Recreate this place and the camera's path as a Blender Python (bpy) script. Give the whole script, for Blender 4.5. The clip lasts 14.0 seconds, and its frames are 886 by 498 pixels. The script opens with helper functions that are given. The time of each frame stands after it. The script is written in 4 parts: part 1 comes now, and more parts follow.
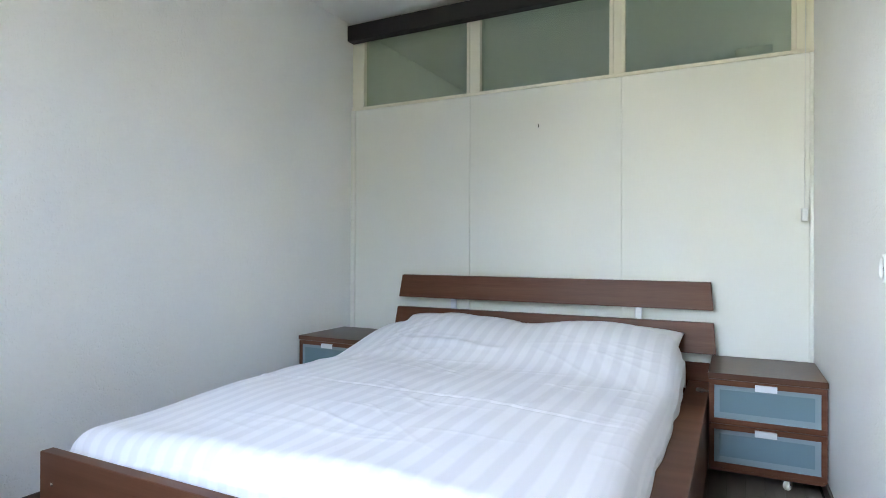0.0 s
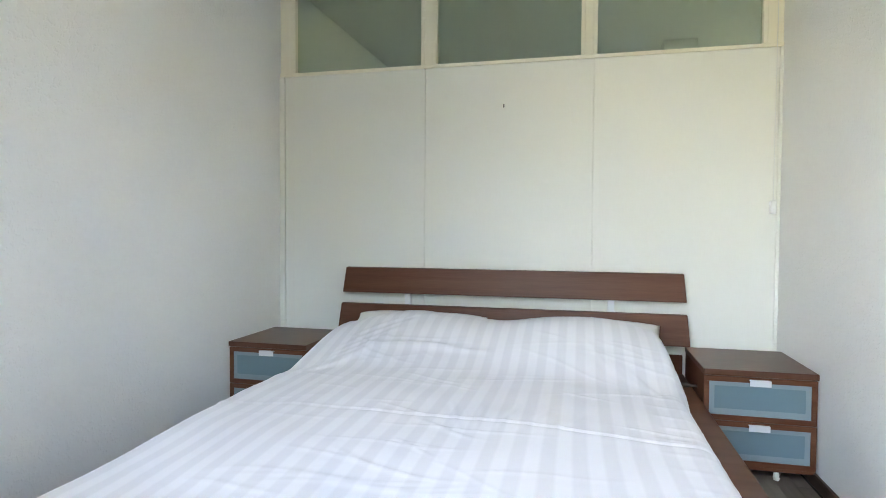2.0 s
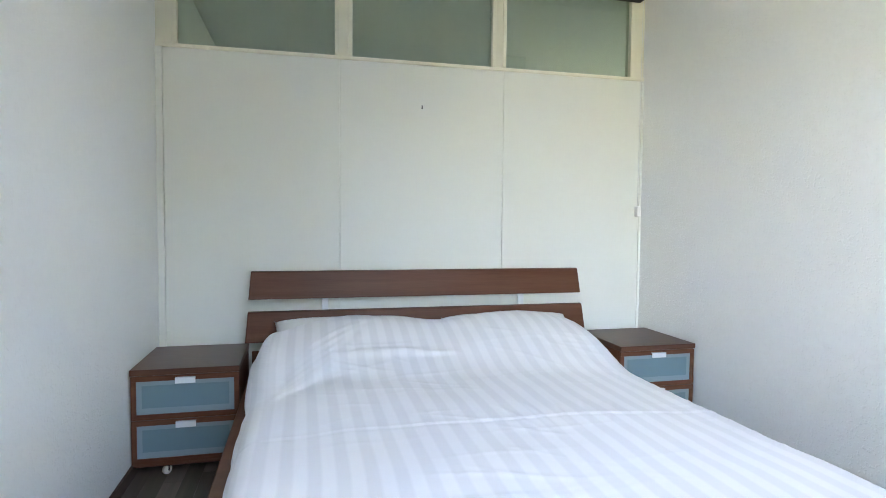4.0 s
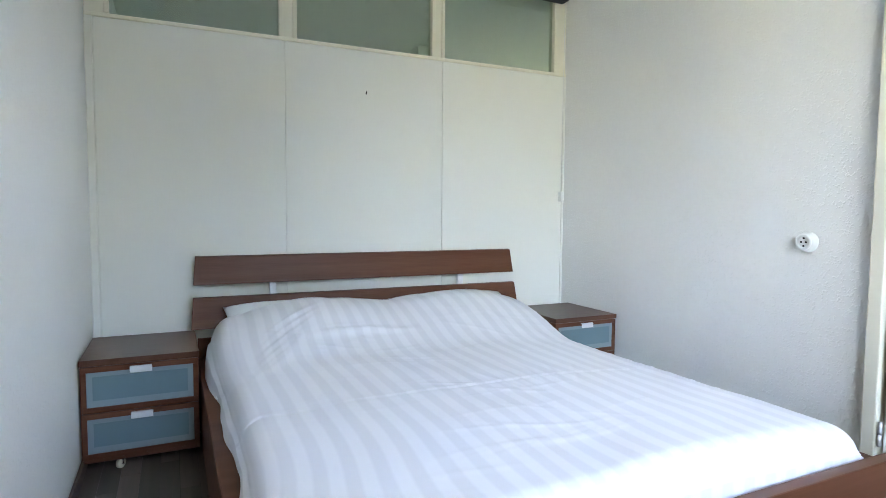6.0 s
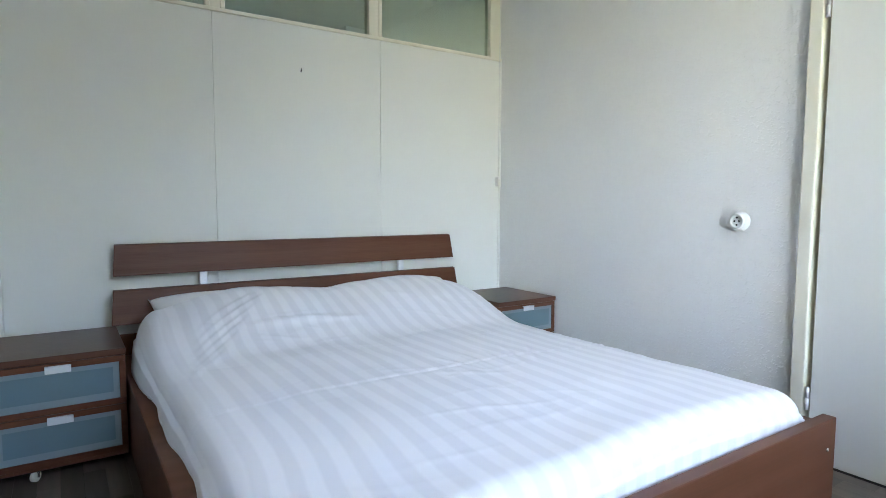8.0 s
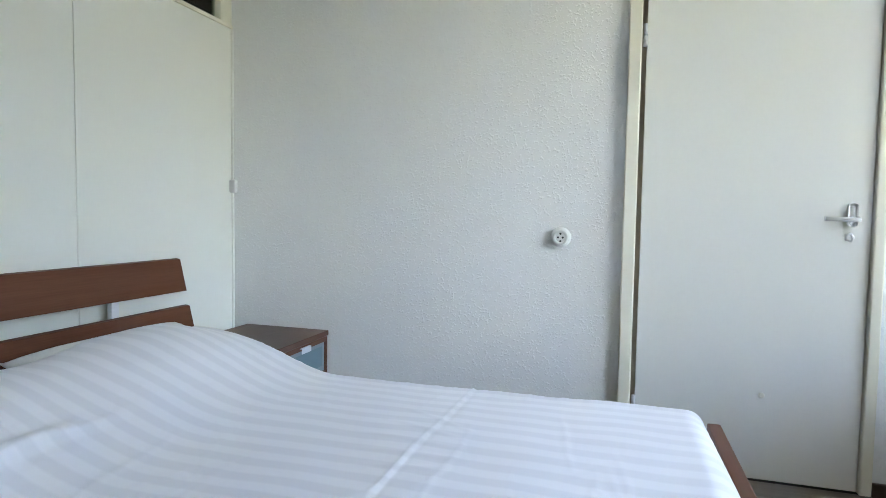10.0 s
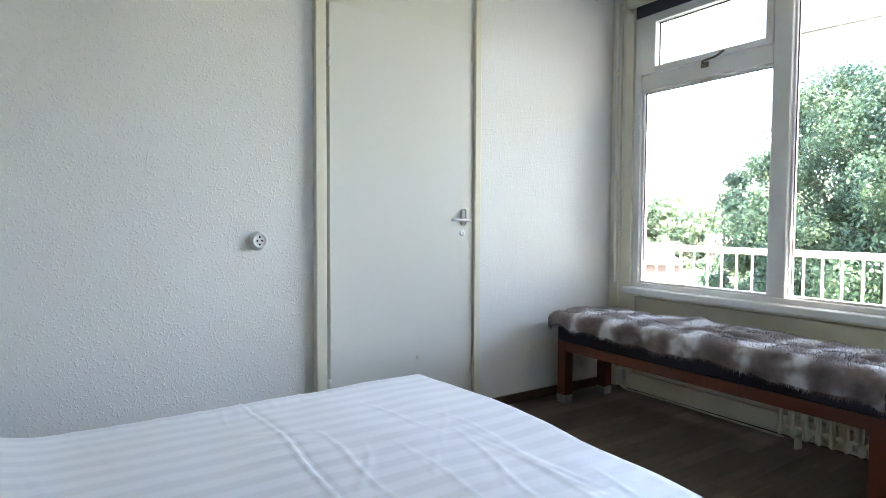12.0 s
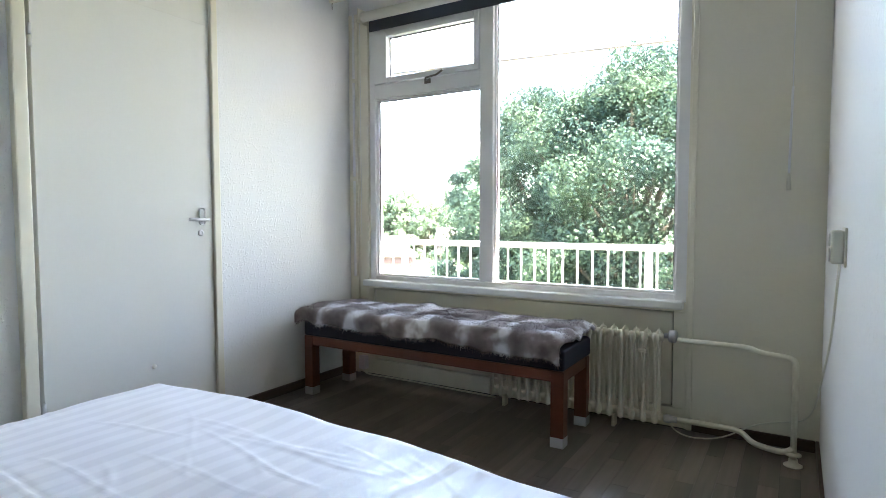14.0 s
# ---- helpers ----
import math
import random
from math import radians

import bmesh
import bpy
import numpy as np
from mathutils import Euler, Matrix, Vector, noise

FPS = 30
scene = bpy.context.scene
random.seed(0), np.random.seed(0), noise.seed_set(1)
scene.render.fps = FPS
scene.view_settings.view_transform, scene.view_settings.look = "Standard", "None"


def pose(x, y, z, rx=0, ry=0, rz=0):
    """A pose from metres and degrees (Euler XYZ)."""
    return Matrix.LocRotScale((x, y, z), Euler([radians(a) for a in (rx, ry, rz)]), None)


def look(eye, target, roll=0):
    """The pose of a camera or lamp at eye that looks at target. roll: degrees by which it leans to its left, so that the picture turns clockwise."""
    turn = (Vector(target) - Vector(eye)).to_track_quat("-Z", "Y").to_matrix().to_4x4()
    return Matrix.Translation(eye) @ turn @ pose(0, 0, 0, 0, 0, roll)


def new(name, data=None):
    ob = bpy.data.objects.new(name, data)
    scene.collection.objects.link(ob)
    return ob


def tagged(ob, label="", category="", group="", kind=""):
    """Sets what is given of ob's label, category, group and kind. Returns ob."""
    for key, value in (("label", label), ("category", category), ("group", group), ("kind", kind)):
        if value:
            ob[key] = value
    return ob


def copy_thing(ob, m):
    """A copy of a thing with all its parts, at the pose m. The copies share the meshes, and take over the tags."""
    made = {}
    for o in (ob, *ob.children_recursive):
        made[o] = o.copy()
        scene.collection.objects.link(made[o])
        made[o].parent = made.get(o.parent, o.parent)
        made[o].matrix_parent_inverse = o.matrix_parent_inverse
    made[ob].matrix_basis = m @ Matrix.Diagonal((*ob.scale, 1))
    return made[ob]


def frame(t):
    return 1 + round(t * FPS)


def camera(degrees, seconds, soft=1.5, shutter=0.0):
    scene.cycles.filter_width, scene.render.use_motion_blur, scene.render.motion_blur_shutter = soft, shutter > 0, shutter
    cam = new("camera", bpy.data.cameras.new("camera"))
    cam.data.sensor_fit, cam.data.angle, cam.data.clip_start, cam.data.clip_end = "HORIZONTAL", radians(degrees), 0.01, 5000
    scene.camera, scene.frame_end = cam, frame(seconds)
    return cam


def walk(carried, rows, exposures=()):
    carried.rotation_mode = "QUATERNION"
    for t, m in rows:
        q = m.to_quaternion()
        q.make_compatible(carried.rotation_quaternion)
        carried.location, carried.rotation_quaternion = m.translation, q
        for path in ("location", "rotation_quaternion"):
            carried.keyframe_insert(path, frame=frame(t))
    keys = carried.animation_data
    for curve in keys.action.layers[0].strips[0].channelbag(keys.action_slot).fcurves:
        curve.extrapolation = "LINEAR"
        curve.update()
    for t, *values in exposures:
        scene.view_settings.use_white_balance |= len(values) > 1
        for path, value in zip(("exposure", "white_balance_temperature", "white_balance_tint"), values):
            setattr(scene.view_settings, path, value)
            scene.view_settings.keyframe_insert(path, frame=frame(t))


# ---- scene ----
cam = camera(75.2, 14.0, soft=0.9)
PATH = [
    (0, (0.058, -0.002, 0.99), (-0.85, 1.78, 0.994), 0.2),
    (0.5, (-0.022, 0.03, 0.996), (-0.917, 1.818, 1.001), 0.2),
    (1, (-0.15, 0.082, 0.998), (-0.94, 1.919, 0.995), 0.3),
    (1.5, (-0.329, 0.116, 1.031), (-0.935, 2.022, 0.991), 0.3),
    (2, (-0.561, 0.123, 1.05), (-1.029, 2.066, 0.982), 0.3),
    (2.5, (-0.812, 0.121, 1.079), (-1.087, 2.1, 0.992), 0.3),
    (3, (-1.138, 0.141, 1.084), (-1.184, 2.138, 0.99), 0.4),
    (3.5, (-1.412, 0.151, 1.124), (-1.208, 2.138, 1.026), 0.5),
    (4, (-1.621, 0.13, 1.103), (-1.15, 2.071, 1.004), 0.5),
    (6.5, (-2.014, 0.119, 1.039), (-1.149, 1.918, 0.905), 0.4),
    (7, (-2.039, 0.111, 1.003), (-1.146, 1.895, 0.87), 0.3),
    (9.5, (-2.126, 1.012, 1.07), (-0.405, 2.019, 0.916), 0.9),
    (10, (-2.134, 1.4, 1.034), (-0.222, 1.975, 0.92), 0.9),
    (10.5, (-2.069, 1.761, 1.051), (-0.074, 1.826, 0.93), 0.9),
    (11, (-2.044, 2.005, 1.084), (-0.075, 1.687, 0.943), 0.9),
    (11.5, (-2.081, 2.202, 1.049), (-0.25, 1.404, 0.951), 0.5),
    (12, (-2.132, 2.321, 1.036), (-0.461, 1.227, 0.942), 0.3),
    (12.5, (-2.204, 2.4, 1.056), (-0.726, 1.056, 0.949), 0.3),
    (13, (-2.226, 2.408, 1.054), (-0.938, 0.881, 0.949), 0.1),
    (13.5, (-2.228, 2.41, 1.049), (-1.08, 0.776, 0.943), -0.1),
    (14, (-2.224, 2.42, 1.054), (-1.178, 0.719, 0.945), -0.1),
]
EXPOSURES = [(0.0, 5.22, 6900, 15), (2.0, 5.33, 7450, 15), (3.0, 5.37, 7300, 15), (4.0, 5.34, 6950, 15), (7.0, 5.18, 6750, 15), (9.5, 5.0, 6650, 13), (11.0, 4.93, 6850, 13), (12.0, 4.84, 6750, 13), (14.0, 4.91, 6750, 14)]
walk(cam, [(t, look(eye, target, roll)) for t, eye, target, roll in PATH], EXPOSURES)

# world, sun, exposure
SUN_EL, SUN_AZ = 56.0, 184.0      # azimuth in degrees of the way to the sun, from +x, anticlockwise
world = bpy.data.worlds.new("sky")
scene.world = world
world.use_nodes = True
wn = world.node_tree.nodes
sky = wn.new("ShaderNodeTexSky")
sky.sky_type, sky.sun_disc = "NISHITA", False
sky.sun_elevation, sky.sun_rotation = radians(SUN_EL), radians(90 - SUN_AZ)
sky.air_density, sky.dust_density = 1.0, 3.0
wn["Background"].inputs["Strength"].default_value = 0.15
world.node_tree.links.new(sky.outputs["Color"], wn["Background"].inputs["Color"])
sun = new("sun", bpy.data.lights.new("sun", "SUN"))
sun.data.energy, sun.data.angle, sun.data.color = 3.2, radians(0.53), (1.0, 0.95, 0.87)
to_sun = Vector((math.cos(radians(SUN_AZ)) * math.cos(radians(SUN_EL)), math.sin(radians(SUN_AZ)) * math.cos(radians(SUN_EL)), math.sin(radians(SUN_EL))))
sun.matrix_world = look(to_sun * 40, (0, 0, 0))

skylight = new("window_skylight", bpy.data.lights.new("window_skylight", "AREA"))
skylight.data.shape, skylight.data.size, skylight.data.size_y = "RECTANGLE", 1.5, 0.22
skylight.data.energy, skylight.data.color = 0.28, (1.0, 0.975, 0.94)
skylight.matrix_world = look((-0.85, -0.735, 2.165), (-0.75, 1.2, 0.95))

# plan: the room's inner faces
XR2 = 0.392                        # the same wall behind the bed
XR, XL, YB, YW, CEIL = 0.37, -2.335, 3.285, -0.60, 2.555


# ---------------- materials ----------------
def material(name, color, rough=0.5, metal=0.0, var=0.06, scale=3.0, fine=60.0, bump=0.1, depth=0.002, spec=0.5, stretch=(1, 1, 1), tint=None, random_shift=0.0, coat=0.0, rvar=0.07):
    """A surface with slow stains, fine grain and relief; stretch lengthens the grain."""
    m = bpy.data.materials.new(name)
    m.use_nodes = True
    n, k = m.node_tree.nodes, m.node_tree.links
    b = n["Principled BSDF"]
    b.inputs["Metallic"].default_value = metal
    b.inputs["Specular IOR Level"].default_value = spec
    b.inputs["Coat Weight"].default_value = coat
    tc, mp = n.new("ShaderNodeTexCoord"), n.new("ShaderNodeMapping")
    mp.inputs["Scale"].default_value = stretch
    k.new(tc.outputs["Object"], mp.inputs["Vector"])
    src = mp.outputs["Vector"]
    info = None
    if random_shift:
        info = n.new("ShaderNodeObjectInfo")
        sh = n.new("ShaderNodeVectorMath")
        sh.operation = "MULTIPLY_ADD"
        sh.inputs[1].default_value = (37, 91, 53)
        k.new(info.outputs["Random"], sh.inputs[0])
        k.new(src, sh.inputs[2])
        src = sh.outputs[0]
    big, small = n.new("ShaderNodeTexNoise"), n.new("ShaderNodeTexNoise")
    big.inputs["Scale"].default_value, small.inputs["Scale"].default_value = scale, fine
    big.inputs["Detail"].default_value, small.inputs["Detail"].default_value = 4, 5
    for t in (big, small):
        k.new(src, t.inputs["Vector"])
    add = n.new("ShaderNodeMath")
    add.operation = "MULTIPLY_ADD"
    add.inputs[1].default_value = 0.45
    k.new(small.outputs["Fac"], add.inputs[0])
    k.new(big.outputs["Fac"], add.inputs[2])
    ramp = n.new("ShaderNodeValToRGB")
    ramp.color_ramp.elements[0].position, ramp.color_ramp.elements[1].position = 0.45, 1.0
    lo = [max(c * (1 - var), 0) for c in color]
    hi = [min(c * (1 + var), 1) for c in (tint or color)]
    ramp.color_ramp.elements[0].color, ramp.color_ramp.elements[1].color = (*lo, 1), (*hi, 1)
    k.new(add.outputs[0], ramp.inputs["Fac"])
    col = ramp.outputs["Color"]
    if random_shift:
        hsv = n.new("ShaderNodeHueSaturation")
        vr = n.new("ShaderNodeMapRange")
        vr.inputs["To Min"].default_value, vr.inputs["To Max"].default_value = 1 - random_shift, 1 + random_shift
        k.new(info.outputs["Random"], vr.inputs["Value"])
        k.new(vr.outputs["Result"], hsv.inputs["Value"])
        k.new(col, hsv.inputs["Color"])
        col = hsv.outputs["Color"]
    k.new(col, b.inputs["Base Color"])
    rr = n.new("ShaderNodeMapRange")
    rr.inputs["To Min"].default_value, rr.inputs["To Max"].default_value = max(rough - rvar, 0.02), min(rough + rvar, 1)
    k.new(small.outputs["Fac"], rr.inputs["Value"])
    k.new(rr.outputs["Result"], b.inputs["Roughness"])
    if bump:
        bp = n.new("ShaderNodeBump")
        bp.inputs["Strength"].default_value, bp.inputs["Distance"].default_value = bump, depth
        k.new(small.outputs["Fac"], bp.inputs["Height"])
        k.new(bp.outputs["Normal"], b.inputs["Normal"])
    return m


def plaster(name, color, cell, strength):
    """Sprayed plaster: small round grains over a slow waviness."""
    m = material(name, color, 0.55, var=0.03, scale=1.2, fine=45, bump=0.0, spec=0.5)
    n, k = m.node_tree.nodes, m.node_tree.links
    b = n["Principled BSDF"]
    tc = n.new("ShaderNodeTexCoord")
    a, c = n.new("ShaderNodeTexNoise"), n.new("ShaderNodeTexNoise")
    a.inputs["Scale"].default_value, a.inputs["Detail"].default_value = cell, 2
    c.inputs["Scale"].default_value, c.inputs["Detail"].default_value = cell * 0.28, 2
    k.new(tc.outputs["Object"], a.inputs["Vector"])
    k.new(tc.outputs["Object"], c.inputs["Vector"])
    r = n.new("ShaderNodeValToRGB")
    r.color_ramp.elements[0].position, r.color_ramp.elements[1].position = 0.55, 0.68
    k.new(a.outputs["Fac"], r.inputs["Fac"])
    s = n.new("ShaderNodeMath")
    s.operation = "MULTIPLY_ADD"
    s.inputs[1].default_value = 0.6
    k.new(c.outputs["Fac"], s.inputs[0])
    k.new(r.outputs["Color"], s.inputs[2])
    bp = n.new("ShaderNodeBump")
    bp.inputs["Strength"].default_value, bp.inputs["Distance"].default_value = strength, 0.0025
    k.new(s.outputs[0], bp.inputs["Height"])
    k.new(bp.outputs["Normal"], b.inputs["Normal"])
    return m


def glass(name, tint=(0.97, 1.0, 0.985), rough=0.0):
    m = bpy.data.materials.new(name)
    m.use_nodes = True
    n, k = m.node_tree.nodes, m.node_tree.links
    n.remove(n["Principled BSDF"])
    tr, gl, mix, fr = n.new("ShaderNodeBsdfTransparent"), n.new("ShaderNodeBsdfGlossy"), n.new("ShaderNodeMixShader"), n.new("ShaderNodeFresnel")
    tr.inputs["Color"].default_value = (*tint, 1)
    gl.inputs["Roughness"].default_value = rough
    fr.inputs["IOR"].default_value = 1.5
    k.new(fr.outputs[0], mix.inputs[0])
    k.new(tr.outputs[0], mix.inputs[1])
    k.new(gl.outputs[0], mix.inputs[2])
    k.new(mix.outputs[0], n["Material Output"].inputs["Surface"])
    return m


def linen(name):
    """White sateen with woven stripes, 37 mm wide, along the bed."""
    m = material(name, (0.865, 0.85, 0.89), 0.6, var=0.015, scale=4, fine=350, bump=0.05, depth=0.0006, spec=0.3)
    n, k = m.node_tree.nodes, m.node_tree.links
    b = n["Principled BSDF"]
    b.inputs["Sheen Weight"].default_value = 0.15
    uv, sep = n.new("ShaderNodeUVMap"), n.new("ShaderNodeSeparateXYZ")
    uv.uv_map = "cloth"
    k.new(uv.outputs[0], sep.inputs[0])
    f = n.new("ShaderNodeMath")
    f.operation = "MULTIPLY"
    f.inputs[1].default_value = 1 / 0.074
    k.new(sep.outputs["X"], f.inputs[0])
    p = n.new("ShaderNodeMath")
    p.operation = "PINGPONG"
    p.inputs[1].default_value = 0.5
    k.new(f.outputs[0], p.inputs[0])
    r = n.new("ShaderNodeValToRGB")
    r.color_ramp.elements[0].position, r.color_ramp.elements[1].position = 0.19, 0.31
    k.new(p.outputs[0], r.inputs["Fac"])
    mix = n.new("ShaderNodeMix")
    mix.data_type = "RGBA"
    mix.blend_type = "MULTIPLY"
    mix.inputs[0].default_value = 1.0
    base = b.inputs["Base Color"].links[0].from_socket
    # the darker stripe puts part of the weave's sheen contrast into the colour
    cr = n.new("ShaderNodeValToRGB")
    cr.color_ramp.elements[0].color, cr.color_ramp.elements[1].color = (0.915, 0.913, 0.92, 1), (1, 1, 1, 1)
    k.new(r.outputs["Color"], cr.inputs["Fac"])
    k.new(base, mix.inputs["A"])
    k.new(cr.outputs["Color"], mix.inputs["B"])
    k.new(mix.outputs["Result"], b.inputs["Base Color"])
    # the floats of the two weaves cross each other
    b.inputs["Roughness"].default_value = 0.5
    for l in list(b.inputs["Roughness"].links):
        k.remove(l)
    b.inputs["Specular IOR Level"].default_value = 0.9
    b.inputs["Anisotropic"].default_value = 0.85
    tan = n.new("ShaderNodeTangent")
    tan.direction_type, tan.uv_map = "UV_MAP", "cloth"
    k.new(tan.outputs[0], b.inputs["Tangent"])
    turn = n.new("ShaderNodeMath")
    turn.operation = "MULTIPLY"
    turn.inputs[1].default_value = 0.25
    k.new(r.outputs["Color"], turn.inputs[0])
    k.new(turn.outputs[0], b.inputs["Anisotropic Rotation"])
    return m


def fur_cloth(name):
    """Faux fur: brown and off-white bands across the bench, with blotches."""
    m = material(name, (0.2, 0.15, 0.14), 0.85, var=0.2, scale=6, fine=220, bump=0.4, depth=0.004, spec=0.2)
    n, k = m.node_tree.nodes, m.node_tree.links
    b = n["Principled BSDF"]
    b.inputs["Sheen Weight"].default_value = 0.3
    tc, nz = n.new("ShaderNodeTexCoord"), n.new("ShaderNodeTexNoise")
    nz.inputs["Scale"].default_value, nz.inputs["Detail"].default_value = 11, 6
    k.new(tc.outputs["Object"], nz.inputs["Vector"])
    turn = n.new("ShaderNodeMapping")
    turn.inputs["Rotation"].default_value = (0.0, 0.0, 0.35)
    k.new(tc.outputs["Object"], turn.inputs["Vector"])
    w = n.new("ShaderNodeTexWave")
    w.wave_type, w.bands_direction = "BANDS", "X"
    w.inputs["Scale"].default_value, w.inputs["Distortion"].default_value, w.inputs["Detail"].default_value, w.inputs["Detail Scale"].default_value = 1.45, 2.6, 3, 1.8
    k.new(turn.outputs["Vector"], w.inputs["Vector"])
    slow = n.new("ShaderNodeTexNoise")
    slow.inputs["Scale"].default_value, slow.inputs["Detail"].default_value = 5.5, 3
    k.new(tc.outputs["Object"], slow.inputs["Vector"])
    patch = n.new("ShaderNodeMapRange")
    patch.inputs["From Min"].default_value, patch.inputs["From Max"].default_value = 0.36, 0.66
    k.new(slow.outputs["Fac"], patch.inputs["Value"])
    both = n.new("ShaderNodeMath")
    both.operation = "MULTIPLY"
    k.new(w.outputs["Fac"], both.inputs[0])
    k.new(patch.outputs["Result"], both.inputs[1])
    s = n.new("ShaderNodeMath")
    s.operation = "MULTIPLY_ADD"
    s.inputs[1].default_value = 0.75
    k.new(nz.outputs["Fac"], s.inputs[0])
    k.new(both.outputs[0], s.inputs[2])
    r = n.new("ShaderNodeValToRGB")
    e = r.color_ramp.elements
    e[0].position, e[0].color = 0.25, (0.105, 0.082, 0.080, 1)
    e[1].position, e[1].color = 1.0, (0.60, 0.59, 0.62, 1)
    mid = e.new(0.62)
    mid.color = (0.235, 0.197, 0.195, 1)
    k.new(s.outputs[0], r.inputs["Fac"])
    geo, hs, mr = n.new("ShaderNodeNewGeometry"), n.new("ShaderNodeHueSaturation"), n.new("ShaderNodeMapRange")
    mr.inputs["To Min"].default_value, mr.inputs["To Max"].default_value = 0.6, 1.5
    k.new(geo.outputs["Random Per Island"], mr.inputs["Value"])
    k.new(mr.outputs["Result"], hs.inputs["Value"])
    k.new(r.outputs["Color"], hs.inputs["Color"])
    k.new(hs.outputs["Color"], b.inputs["Base Color"])
    return m


def leaf_green(name, a, c):
    m = bpy.data.materials.new(name)
    m.use_nodes = True
    n, k = m.node_tree.nodes, m.node_tree.links
    b = n["Principled BSDF"]
    geo, r = n.new("ShaderNodeNewGeometry"), n.new("ShaderNodeValToRGB")
    r.color_ramp.elements[0].color, r.color_ramp.elements[1].color = (*a, 1), (*c, 1)
    # slow noise puts sunlit and shaded clumps into the leaf colour
    tc, nz, mx = n.new("ShaderNodeTexCoord"), n.new("ShaderNodeTexNoise"), n.new("ShaderNodeMath")
    nz.inputs["Scale"].default_value, nz.inputs["Detail"].default_value = 0.9, 3
    k.new(tc.outputs["Object"], nz.inputs["Vector"])
    mx.operation = "MULTIPLY_ADD"
    mx.inputs[1].default_value = 0.45
    sub = n.new("ShaderNodeMapRange")
    sub.inputs["From Min"].default_value, sub.inputs["From Max"].default_value = 0.36, 0.64
    sub.inputs["To Min"].default_value, sub.inputs["To Max"].default_value = 0.0, 0.6
    k.new(nz.outputs["Fac"], sub.inputs["Value"])
    k.new(geo.outputs["Random Per Island"], mx.inputs[0])
    k.new(sub.outputs["Result"], mx.inputs[2])
    k.new(mx.outputs[0], r.inputs["Fac"])
    k.new(r.outputs["Color"], b.inputs["Base Color"])
    b.inputs["Roughness"].default_value = 0.6
    b.inputs["Specular IOR Level"].default_value = 0.2
    tl, mix = n.new("ShaderNodeBsdfTranslucent"), n.new("ShaderNodeMixShader")
    k.new(r.outputs["Color"], tl.inputs["Color"])
    mix.inputs[0].default_value = 0.35
    k.new(b.outputs[0], mix.inputs[1])
    k.new(tl.outputs[0], mix.inputs[2])
    k.new(mix.outputs[0], n["Material Output"].inputs["Surface"])
    return m


M_WALL = plaster("white_sprayed_plaster", (0.79, 0.785, 0.77), 85, 0.5)
M_SMOOTH = plaster("white_wall_paint", (0.79, 0.785, 0.77), 60, 0.15)
M_PIER = plaster("cream_wall_paint", (0.76, 0.725, 0.61), 60, 0.12)
M_CEIL = material("ceiling_paint", (0.82, 0.815, 0.80), 0.85, var=0.02, bump=0.08)
M_PANEL = material("cream_panel_paint", (0.76, 0.755, 0.70), 0.5, var=0.02, scale=0.8, fine=90, bump=0.06, depth=0.001, stretch=(1, 1, 0.4))
M_TRIM = material("cream_gloss_paint", (0.78, 0.745, 0.62), 0.35, var=0.03, fine=40, bump=0.06, stretch=(1, 1, 0.2))
M_DOOR = material("door_paint", (0.76, 0.755, 0.71), 0.4, var=0.02, scale=1.0, fine=70, bump=0.05, depth=0.001)
# shade in the gap beside the door leaf is put into this brown
M_DOORGAP = material("brown_door_gap_shade", (0.42, 0.36, 0.26), 0.6)
M_GAP = material("dark_gap", (0.12, 0.09, 0.06), 0.8)
M_WINFRAME = material("window_white_paint", (0.78, 0.78, 0.77), 0.35, var=0.03, fine=35, bump=0.05)
M_INFILL = material("infill_panel_cream", (0.70, 0.665, 0.54), 0.5, var=0.03, bump=0.05)
M_WOOD = material("brown_foil_wood", (0.112, 0.036, 0.0145), 0.42, var=0.2, spec=0.22, scale=2.0, fine=26, bump=0.04, depth=0.0008, stretch=(0.35, 9, 9), tint=(0.12, 0.047, 0.026))
M_WOODV = material("brown_foil_wood_top", (0.088, 0.035, 0.019), 0.34, var=0.14, spec=0.36, scale=2.0, fine=26, bump=0.04, depth=0.0008, stretch=(0.5, 8, 8))
M_FROST = material("frosted_glass", (0.125, 0.195, 0.225), 0.38, var=0.05, scale=2, fine=300, bump=0.03, depth=0.0005)
M_FROSTEDGE = material("frosted_glass_border", (0.205, 0.26, 0.285), 0.4, var=0.04, scale=2, fine=300, bump=0.03, depth=0.0005)
M_ALU = material("brushed_aluminium", (0.74, 0.75, 0.78), 0.4, 0.45, var=0.04, fine=200, bump=0.03, stretch=(0.3, 4, 4))
M_CHROME = material("polished_steel", (0.62, 0.61, 0.6), 0.16, 1.0, var=0.02)
M_DARKMETAL = material("dark_bronze", (0.14, 0.12, 0.10), 0.35, 0.7, var=0.1)
M_SATIN = material("satin_aluminium", (0.72, 0.72, 0.72), 0.38, 0.55, var=0.03)
M_PLASTIC = material("white_plastic", (0.72, 0.72, 0.70), 0.32, var=0.02)
M_OLDPLASTIC = material("ivory_plastic", (0.72, 0.70, 0.6), 0.38, var=0.03)
M_RUBBER = material("dark_rubber", (0.03, 0.03, 0.03), 0.6)
M_BLACK = material("black_blind_fabric", (0.018, 0.016, 0.018), 0.7, var=0.1, fine=400, bump=0.1)
M_NAVYBAR = material("slate_blind_fabric", (0.035, 0.042, 0.06), 0.7, var=0.1, fine=400, bump=0.1)
M_ROLL = material("cream_blind_roll", (0.68, 0.66, 0.58), 0.6, var=0.04)
